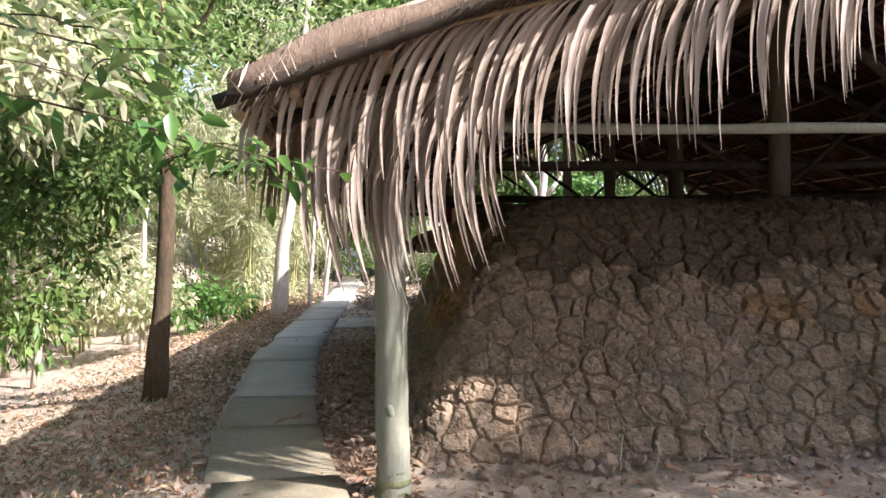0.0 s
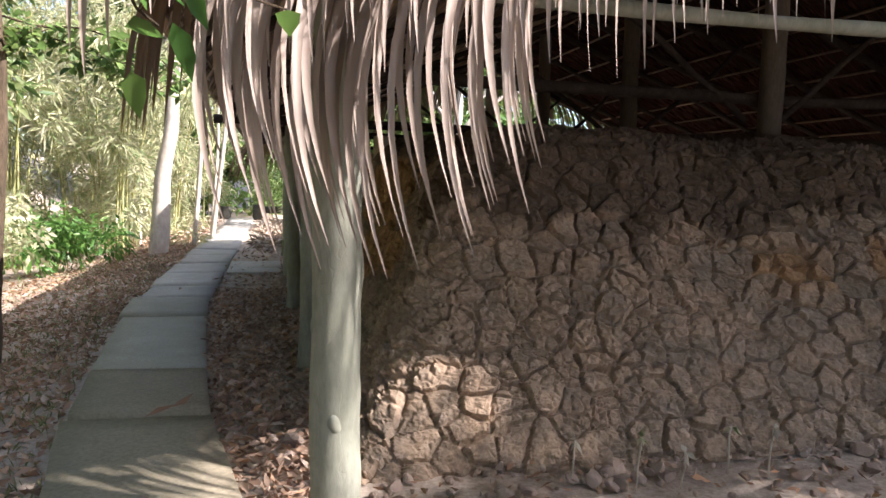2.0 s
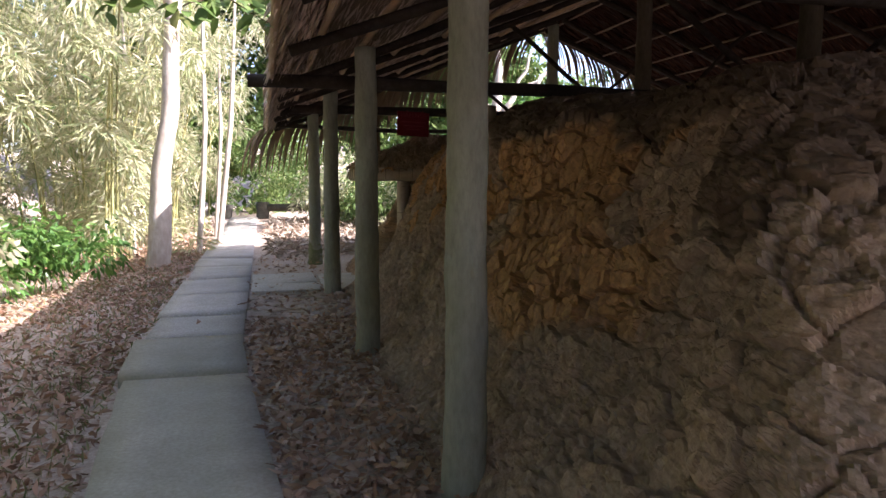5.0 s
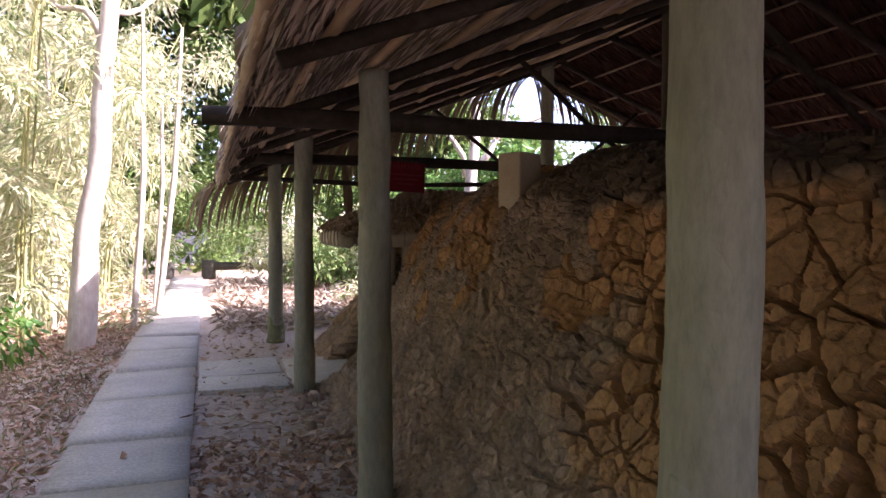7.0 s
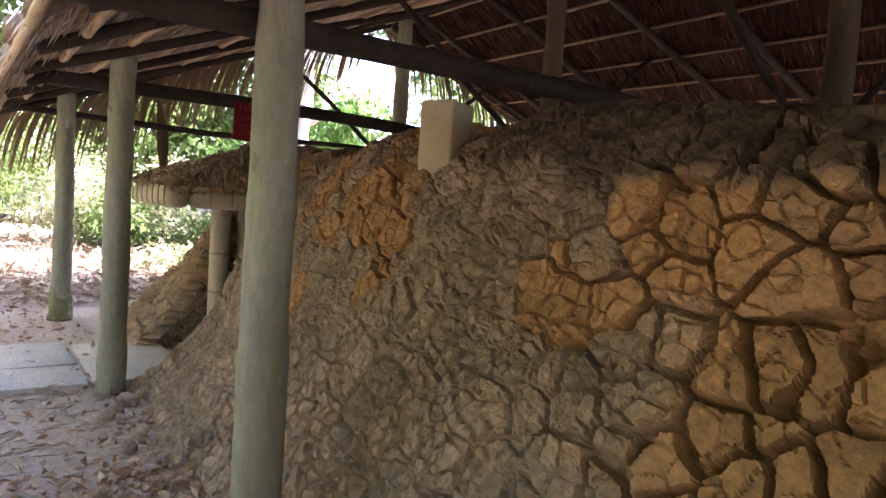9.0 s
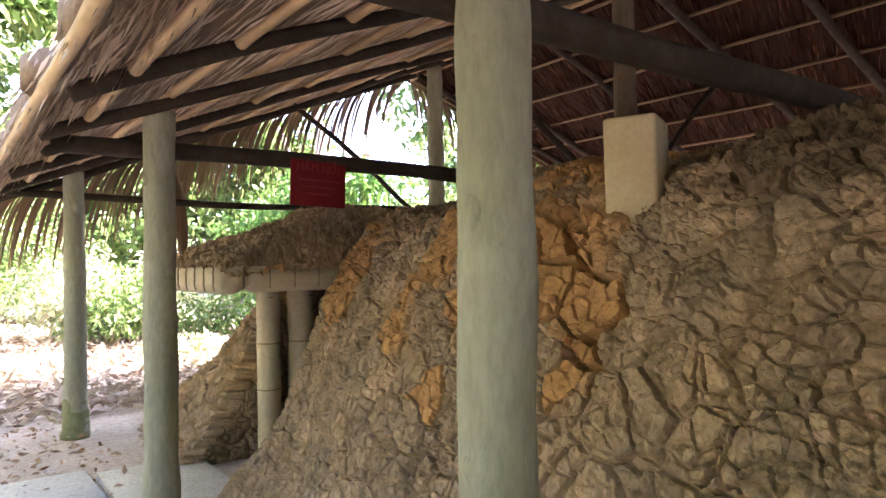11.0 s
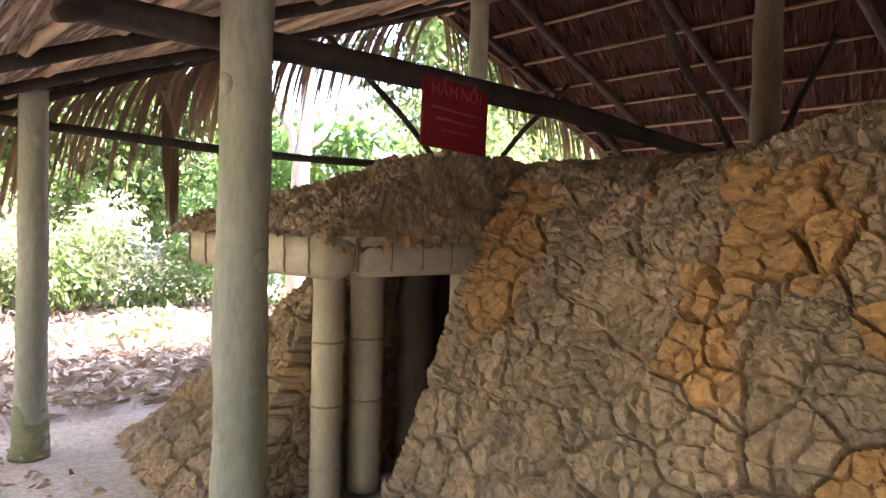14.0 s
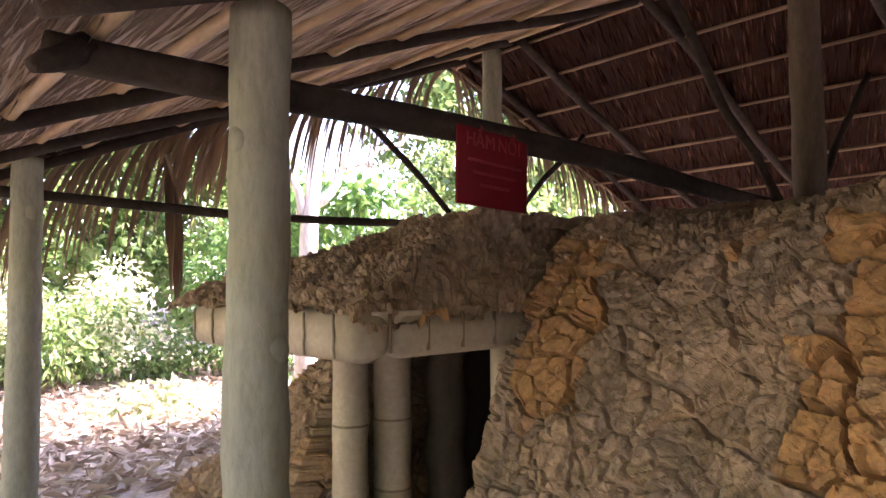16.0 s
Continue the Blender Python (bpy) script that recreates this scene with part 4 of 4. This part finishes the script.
for k in range(280):
    if k < 215:
        v, u = rng.uniform(0.1, 4.4), rng.normal(0.42, 0.22)
    elif k < 250:
        v, u = rng.normal(-0.02, 0.10), rng.uniform(0.5, 3.2)
    else:
        v, u = rng.normal(-0.02, 0.09), rng.uniform(6.6, 8.2)
    s = min(0.075, max(0.014, abs(rng.normal(0.026, 0.024))))
    if abs(v) < 0.2 and min(abs(u - q) for q in POST_U) < 0.25:
        continue
    ob = new("earth_clod", CLODS[k % 7])
    ob.matrix_basis = HUT @ pose(v, u, s * 0.35, rng.uniform(0, 30), rng.uniform(0, 30), rng.uniform(0, 360)) @ Matrix.Diagonal((s, s * rng.uniform(0.7, 1.2), s, 1))
    tagged(ob, "loose grey-brown clod of dry earth by the mound", "clod", "loose clods")

# ---- leaf litter, grass and straw on the ground ----
def litter(name, n, area, mat, label, size, width, tilt=0.35, h=0.03):
    p = np.array([tuple(area()) for _ in range(n)])
    p[:, 2] += rng.uniform(0.0, h, n)
    d = rng.normal(size=(n, 3))
    d[:, 2] = rng.normal(size=n) * tilt
    ob = single(name, leaves(p, d, size * rng.uniform(0.5, 1.4, n), width * rng.uniform(0.6, 1.4, n), 0.25, 0.05), mat, label, "leaf litter", kind="stuff")
    return ob


def strip(v0, v1, u0, u1, dens=1.0):
    def f():
        u = rng.uniform(u0, u1)
        return at_hut(rng.uniform(v0, v1), u, 0.005)
    return f


def beside():
    u = rng.uniform(-1.5, 6.8) if rng.random() < 0.93 else rng.uniform(6.8, 12)
    r = path_right(u)
    return at_hut(r + 0.02 + (0.12 - r) * rng.random(), u, 0.0)


def left_bank():
    u = rng.uniform(-4, 16)
    v = path_right(u) - 0.86 - abs(rng.normal()) * 1.3
    w = at_hut(v, u)
    side = -0.19 * (w.y - 3.0) - 1.6
    w.z = -0.02 - (min(0.5, 0.14 * (side - w.x)) if w.x < side else 0)
    return w


litter("leaf_litter", 7000, beside, M_LITTER_DARK, "brown dry leaves strewn beside the slabs", 0.075, 0.032)
litter("leaf_litter", 17000, left_bank, M_LITTER_DARK, "brown dry leaves over the bank left of the path", 0.085, 0.034)
litter("twigs", 220, strip(-0.95, 0.0, 6.3, 8.3), M_STRAW, "thin dry sticks and leaf strips on the bare soil", 0.16, 0.016, 0.05, 0.02)
litter("leaf_litter", 2500, strip(-1.0, 5.0, -2.6, 0.6), M_LITTER, "dry leaves scattered before the mound", 0.06, 0.026)
litter("fallen_straw", 15000, strip(-0.7, 6.0, 12.0, 21.0), M_STRAW_DARK, "sunlit dry leaves and straw in the clearing", 0.22, 0.05, 0.4, 0.14)
litter("leaf_litter", 4200, strip(-8.0, -1.95, 11.0, 24.0), M_LITTER, "dry leaves along the far path", 0.10, 0.04)


def tufts(n, area, mat, name, label, length):
    p = np.array([tuple(area()) for _ in range(n)])
    d = np.stack([rng.normal(size=n) * 0.5, rng.normal(size=n) * 0.5, np.ones(n)], 1)
    single(name, leaves(p, d, length * rng.uniform(0.5, 1.3, n), 0.012, 0.1, 0.35), mat, label, "grass", kind="stuff")


tufts(9000, left_bank, M_GRASS, "grass", "thin yellowish grass on the bank", 0.11)
tufts(1300, strip(1.5, 3.3, 14.5, 15.9), M_LEAF_YEL, "grass", "bright green low growth in the clearing", 0.30)

# ---- trees ----
def tree(name, label, category, trunk_pts, radii, bark, crowns, leaf, length, width, limbs=(), group=""):
    base = Vector(trunk_pts[0])
    t = thing(name, label, category, Matrix.Translation(base), group)
    rel = [Vector(q) - base for q in trunk_pts]
    dense = []
    for a, b in zip(rel, rel[1:]):
        for i in range(8):
            dense.append(a.lerp(b, i / 8))
    dense.append(rel[-1])
    rr = np.interp(np.linspace(0, 1, len(dense)), np.linspace(0, 1, len(radii)), radii)
    dense = [q + float(0.35 * rr[0]) * noise.noise_vector(Vector((i * 0.15, base.x, base.y))) * min(1, i / 3) for i, q in enumerate(dense)]
    part("trunk", tube(dense, rr, 14, 0.15, base.x), bark, t)
    for k, (a, b, r) in enumerate(limbs):
        part("limb", tube(line(Vector(a) - base, Vector(b) - base, 10, -0.1, 0.25, k + base.y), [r * (1 - 0.07 * i) for i in range(10)], 9, 0.1, k), bark, t)
    for centers, spread, per in crowns:
        pts, d = crown_points(centers, spread, per)
        part("crown", leaves(pts - np.array(base), d, length * rng.uniform(0.6, 1.3, len(pts)), width * rng.uniform(0.7, 1.3, len(pts)), 0.2, 0.25), leaf, t, kind="stuff")
    return t


tree("tree", "brown-barked forest tree beside the path", "tree", [(-2.62, 5.72, -0.12), (-2.55, 5.75, 0.9), (-2.45, 5.8, 2.4), (-2.6, 5.9, 4.2), (-2.3, 6.0, 6.5)], [0.135, 0.09, 0.08, 0.07, 0.04], M_BARK,
     [(blob_centers((-2.8, 6.2, 4.3), (1.7, 1.6, 1.4), 46), 0.42, 95)], M_LEAF, 0.11, 0.05, [((-2.5, 5.8, 2.6), (-4.0, 5.2, 3.6), 0.035), ((-2.55, 5.85, 3.2), (-1.2, 5.2, 4.4), 0.03), ((-2.6, 5.9, 3.9), (-2.9, 7.3, 5.2), 0.035)])
TR = at_hut(-2.50, 11.72)
tree("tree", "pale leaning trunk standing among bamboo", "tree", [(TR.x, TR.y, -0.3), tuple(at_hut(-2.36, 11.7, 1.3)), tuple(at_hut(-2.18, 11.7, 2.8)), tuple(at_hut(-2.0, 11.7, 4.4)), tuple(at_hut(-1.7, 11.9, 7.5))], [0.20, 0.15, 0.13, 0.11, 0.05], M_PALE,
     [(blob_centers(tuple(at_hut(-2.2, 12.5, 6.6)), (2.2, 2.2, 1.3), 26), 0.5, 70)], M_LEAF_YEL, 0.14, 0.035, [(tuple(at_hut(-2.05, 11.7, 3.9)), tuple(at_hut(-3.4, 11.9, 4.9)), 0.05), (tuple(at_hut(-2.0, 11.7, 4.3)), tuple(at_hut(-1.0, 12.6, 5.4)), 0.04)])
for k, (v, u, r) in enumerate(((-2.0, 13.3, 0.055), (-1.75, 14.4, 0.06), (-3.3, 14.5, 0.05), (-1.9, 16.5, 0.05), (-5.2, 10.2, 0.06), (-4.4, 8.6, 0.05), (-6.0, 7.2, 0.06), (-5.0, 6.0, 0.05), (-7.0, 8.5, 0.07))):
    b = at_hut(v, u)
    tp = at_hut(v + 0.35 * math.sin(k * 2.1) + 0.2, u + 0.3, 5.0)
    tree("sapling", "slim pale sapling with thin foliage", "tree", [(b.x, b.y, -0.5), (b.x * 0.5 + tp.x * 0.5 + 0.1, b.y * 0.5 + tp.y * 0.5, 2.4), tuple(tp)], [r, r * 0.8, r * 0.4], M_PALE,
         [(blob_centers((tp.x, tp.y, 4.6), (0.9, 0.9, 1.0), 8), 0.4, 60)], M_LEAF_YEL, 0.12, 0.03, group="saplings")
# shade trees over the clearing behind the start, out of view, added to block light
for k, (x, y, h, rad) in enumerate(((9.9, 2.6, 6.2, 2.0), (12.6, 3.2, 6.6, 2.3), (3.3, -1.7, 6.2, 1.7), (2.0, -4.6, 6.4, 2.2), (-4.8, -0.2, 5.6, 2.2), (8.5, -5.0, 8.5, 2.8), (11.5, -1.5, 9.0, 2.2), (0.5, -2.5, 9.5, 2.8), (-3.5, -5.0, 9.5, 3.0), (4.0, -7.5, 10.0, 3.0), (-5.2, 3.0, 7.6, 2.6), (8.4, 2.7, 5.4, 1.2))):
    tree("tree", "tall broad-leaved tree out of view, added for its shade", "tree", [(x, y, -0.1), (x + 0.1, y, 2.5), (x - 0.1, y + 0.1, h * 0.7), (x, y, h + rad * 0.5)], [0.2, 0.16, 0.12, 0.04], M_BARK,
         [(blob_centers((x, y, h), (rad, rad, rad * 0.55), 46), 0.6, 150)], M_LEAF, 0.17, 0.08,
         [((x, y, h * 0.55), (x + rad * 0.7, y + 0.5, h), 0.06), ((x, y, h * 0.6), (x - rad * 0.7, y - 0.4, h), 0.06), ((x, y, h * 0.5), (x + 0.3, y + rad * 0.7, h), 0.05)], "shade trees")
# tree behind the hut with bare pale limbs
TB = at_hut(4.35, 15.2)
tree("tree", "smooth pale tree with forked limbs behind the hut", "tree", [(TB.x, TB.y, -0.1), tuple(at_hut(4.30, 15.2, 1.2)), tuple(at_hut(4.38, 15.2, 2.7)), tuple(at_hut(4.50, 15.25, 3.9)), tuple(at_hut(4.2, 15.6, 6.0))], [0.16, 0.14, 0.12, 0.09, 0.05], M_PALE,
     [(blob_centers(tuple(at_hut(4.6, 16.2, 6.3)), (2.4, 1.6, 1.2), 26), 0.5, 70), (blob_centers(tuple(at_hut(5.7, 15.9, 3.0)), (1.1, 0.5, 0.6), 12), 0.35, 40)], M_LEAF_BIG, 0.24, 0.10,
     [(tuple(at_hut(4.40, 15.2, 2.85)), tuple(at_hut(5.5, 15.2, 3.65)), 0.085), (tuple(at_hut(5.35, 15.2, 3.55)), tuple(at_hut(6.6, 15.3, 4.1)), 0.06), (tuple(at_hut(4.35, 15.2, 2.6)), tuple(at_hut(3.5, 15.6, 4.2)), 0.07), (tuple(at_hut(4.95, 15.2, 3.35)), tuple(at_hut(5.3, 15.3, 4.5)), 0.045)])

# ---- bamboo ----
def bamboo(x, y, n, h, leafn):
    t = thing("bamboo_clump", "dense sunlit bamboo clump with yellow-green culms", "bamboo", Matrix.Translation((x, y, -0.5)), "bamboo clumps")
    tips = []
    for k in range(n):
        a, rr = rng.uniform(0, 2 * math.pi), rng.uniform(0.1, 1.0)
        b = Vector((math.cos(a) * rr, math.sin(a) * rr, 0))
        lean = rng.uniform(0.3, 2.6)
        hh = h * rng.uniform(0.7, 1.1)
        pts = [b + Vector((math.cos(a) * lean * (q / 14) ** 2, math.sin(a) * lean * (q / 14) ** 2, hh * q / 14)) for q in range(15)]
        part("culm", tube(pts, [0.026 * (1 - 0.045 * q) for q in range(15)], 7), M_CULM, t)
        for q in pts[2:]:
            if rng.random() < 0.45:
                continue
            tips.append(tuple(q + Vector((rng.normal() * 0.45, rng.normal() * 0.45, rng.normal() * 0.25))))
    pts, d = crown_points(np.array(tips), 0.33, leafn)
    part("foliage", leaves(pts, d, 0.24 * rng.uniform(0.6, 1.3, len(pts)), 0.036, 0.15, 0.3), M_LEAF_YEL, t, kind="stuff")


for k, (v, u) in enumerate(((-3.6, 13.2), (-4.2, 15.2), (-3.4, 17.0), (-5.6, 12.6), (-5.2, 17.2), (-3.0, 19.5), (-6.4, 9.8), (-6.6, 15.0), (-4.6, 20.5), (-7.4, 12.0), (-7.6, 6.6), (-8.4, 9.4))):
    w = at_hut(v, u)
    bamboo(w.x, w.y, 8, 6.5, 110)

# ---- undergrowth and forest wall ----
def thicket(name, label, center, radii, blobs, spread, per, leaf, length, width):
    base = np.array((center[0], center[1], 0.0))
    pts, d = crown_points(blob_centers(center, radii, blobs), spread, per)
    pts = pts[pts[:, 2] > -0.6]
    d = d[:len(pts)]
    ob = single(name, leaves(pts - base, d, length * rng.uniform(0.6, 1.4, len(pts)), width * rng.uniform(0.7, 1.3, len(pts)), 0.2, 0.25), leaf, label, "thicket", Matrix.Translation(tuple(base)), kind="stuff")
    return ob


for v, u, z, rx, ry, rz, n, m in (
        (-4.0, -0.5, 1.6, 1.6, 1.8, 1.4, 40, M_LEAF), (-4.6, 3.4, 1.6, 1.4, 1.6, 1.6, 46, M_LEAF), (-4.4, 8.3, 0.6, 0.9, 1.6, 0.7, 20, M_LEAF_YEL), (-6.5, 3.0, 3.0, 1.6, 3.0, 2.2, 60, M_LEAF),
        (-6.8, -3.0, 2.6, 2.0, 3.0, 2.4, 50, M_LEAF), (-3.8, 10.4, 0.4, 0.8, 1.2, 0.5, 16, M_LEAF_BIG), (-1.0, 25.5, 2.2, 2.0, 1.6, 2.0, 46, M_LEAF), (-4.6, 25.0, 3.2, 2.2, 2.0, 2.8, 50, M_LEAF),
        (2.2, 19.5, 1.0, 1.8, 1.4, 1.0, 34, M_LEAF_YEL), (5.4, 17.5, 1.6, 2.0, 1.6, 1.6, 44, M_LEAF_BIG), (0.6, 22.5, 1.8, 1.8, 1.4, 1.6, 40, M_LEAF), (8.5, 16.0, 2.4, 2.0, 2.0, 2.2, 44, M_LEAF),
        (-3.0, 1.6, 3.3, 1.3, 1.6, 0.9, 44, M_LEAF), (-3.4, 3.6, 2.6, 0.9, 1.2, 1.0, 36, M_LEAF), (-2.6, 0.4, 2.9, 0.9, 0.9, 0.5, 22, M_LEAF_YEL), (-4.0, 5.6, 3.4, 1.2, 1.4, 1.2, 40, M_LEAF), (-5.6, 9.0, 4.6, 1.6, 2.0, 1.6, 40, M_LEAF_YEL),
        # unseen row behind the hut, added to keep light from under the back roof
        (10.6, 0.5, 1.7, 0.9, 2.0, 1.9, 110, M_LEAF), (10.8, 4.0, 1.7, 0.9, 2.0, 1.9, 110, M_LEAF), (10.6, 7.6, 1.7, 0.9, 2.0, 1.9, 110, M_LEAF), (10.8, 11.0, 1.7, 0.9, 2.0, 1.9, 110, M_LEAF),
        (2.6, 20.4, 0.7, 1.0, 0.7, 0.7, 18, M_LEAF_YEL), (0.9, 19.2, 0.8, 0.8, 0.6, 0.8, 12, M_LEAF_YEL), (3.6, 18.0, 0.5, 0.8, 0.6, 0.5, 12, M_LEAF),
        (2.0, 18.2, 0.8, 1.0, 0.8, 0.8, 20, M_LEAF), (4.9, 17.0, 2.4, 1.2, 0.6, 1.0, 18, M_LEAF_BIG), (2.2, 15.0, 0.14, 0.55, 0.35, 0.12, 7, M_LEAF_YEL)):
    w = at_hut(v, u, z)
    thicket("shrub", "dense green undergrowth shrub", tuple(w), (rx, ry, rz), n, 0.45, 110, m, 0.13, 0.055)

for x, y, z, rx, ry, rz, n in ((-13, 2, 4.5, 2.2, 7, 5.0, 90), (-13, 16, 5.0, 2.4, 8, 5.5, 100), (-9, 30, 5.0, 6, 2.4, 5.5, 90), (2, 34, 5.0, 7, 2.2, 5.5, 90), (-4, 27, 10.5, 6, 2, 2.4, 50), (-6.5, 20, 9.6, 4.5, 2, 1.7, 40), (13, 27, 5.0, 6, 3.0, 5.5, 90), (19, 12, 3.6, 2.4, 9, 2.6, 50), (17, -5, 5, 3, 6, 5, 60), (0, -14, 4.5, 11, 2.5, 4.5, 80), (-14, -9, 4.5, 3, 5, 4.5, 50)):
    thicket("forest_edge", "distant wall of green forest foliage", (x, y, z), (rx, ry, rz * 1.7), n * 2, 1.1, 150, M_LEAF, 0.36, 0.18)

# ---- leafy branches near the path ----
def spray(label, a, b, n, length, width, leaf, seed, sub=4):
    t = thing("leafy_branch", label, "branch", Matrix.Translation(a), "overhanging branches")
    a, b = Vector(a), Vector(b)
    spine = line((0, 0, 0), b - a, 16, -0.06, 0.12, seed)
    part("twig", tube(spine, [0.010 * (1 - 0.05 * i) for i in range(16)], 7), M_BARK, t)
    pos, dr = [], []
    for k in range(sub):
        s = spine[3 + int(12 * k / sub)]
        e = s + Vector((rng.normal() * 0.22, rng.normal() * 0.22, -0.05 - 0.15 * rng.random()))
        tw = line(s, e, 6, -0.02, 0.03, k + seed)
        part("twig", tube(tw, 0.004, 5), M_BARK, t)
        for q in tw[1:]:
            for _ in range(max(1, n // (sub * 5))):
                pos.append((q.x + rng.normal() * 0.07, q.y + rng.normal() * 0.07, q.z + rng.normal() * 0.05))
                dr.append((rng.normal(), rng.normal(), -0.35 + 0.3 * rng.normal()))
    for q in spine[4:]:
        pos.append(tuple(q))
        dr.append((rng.normal(), rng.normal(), -0.2))
    pos, dr = np.array(pos), np.array(dr)
    part("leaf_spray", broad_leaves(pos, dr, length * rng.uniform(0.7, 1.2, len(pos)), width * rng.uniform(0.8, 1.2, len(pos))), leaf, t, kind="stuff")


spray("thin branch with broad green leaves over the path", (-2.6, 1.0, 2.30), (0.30, 1.80, 1.92), 150, 0.13, 0.060, M_LEAF_BIG, 1, 9)
spray("thin branch with broad green leaves over the path", (-2.4, 0.6, 2.6), (-0.3, 1.6, 2.35), 70, 0.12, 0.055, M_LEAF, 2, 8)
spray("thin branch with broad green leaves over the path", (-3.2, 1.4, 2.5), (-1.0, 2.2, 2.35), 90, 0.12, 0.055, M_LEAF_YEL, 3, 9)
spray("thin branch with broad green leaves over the path", (-2.5, 5.9, 2.75), (-0.92, 6.2, 2.18), 200, 0.10, 0.065, M_LEAF, 4, 8)
spray("thin branch with broad green leaves over the path", (-2.6, 6.0, 2.55), (-1.25, 6.15, 2.28), 200, 0.10, 0.065, M_LEAF, 5, 7)

# ---- far bench of dark logs and small clutter ----
B = at_hut(0.2, 22.6)
bench = thing("log_bench", "low dark log bench on two stumps", "bench", Matrix.Translation(B))
part("seat", tube(line((-1.3, 0.4, 0.38), (1.6, -0.3, 0.40), 14, 0, 0.05), 0.12, 10, 0.1), M_STUMP, bench)
part("stump", tube(line((-1.1, 0.35, -0.05), (-1.1, 0.35, 0.55), 6), 0.20, 12, 0.1), M_STUMP, bench)
part("stump", tube(line((1.3, -0.2, -0.05), (1.3, -0.2, 0.32), 6), 0.18, 12, 0.1), M_STUMP, bench)
b2 = at_hut(-2.0, 23.6)
single("stump", tube(line((0, 0, -0.05), (0.02, 0, 0.45), 6), 0.2, 12, 0.1), M_STUMP, "dark cut stump beside the far path", "stump", Matrix.Translation(b2))

for k in range(5):
    v, u = 1.2 + 0.28 * k + 0.1 * math.sin(k * 3), 0.32 + 0.08 * math.cos(k * 2)
    t = thing("seedling", "small pale seedling sprouting at the mound's foot", "plant", HUT @ Matrix.Translation((v, u, 0.0)), "seedlings")
    hgt = 0.22 + 0.05 * math.sin(k * 2.2)
    part("stem", tube(line((0, 0, -0.01), (0.02, 0.01, hgt), 6, 0, 0.02, k), 0.005, 6), M_STRAW, t)
    part("leaf_spray", leaves(np.tile([0.02, 0.01, hgt], (7, 1)), rng.normal(size=(7, 3)), 0.06, 0.03, 0.2, 0.3), M_LEAF_YEL if k % 2 else M_STRAW, t)
for k, (v, u, a) in enumerate(((-0.98, 1.58, 40), (-0.85, 1.75, 60), (-1.1, 7.4, 15), (-0.55, 7.6, 120), (-0.4, 6.7, 80), (-0.3, 8.0, 30), (-1.4, 6.5, 100), (0.95, 0.38, 20))):
    single("fallen_leaf", leaves(np.zeros((1, 3)), np.array([[math.cos(radians(a)), math.sin(radians(a)), 0.15]]), 0.22 if k < 2 else 0.12, 0.05, 0.25, 0.02), M_LITTER, "curled dry brown leaf lying on the path", "leaf", HUT @ Matrix.Translation((v, u, 0.062)), "fallen leaves")
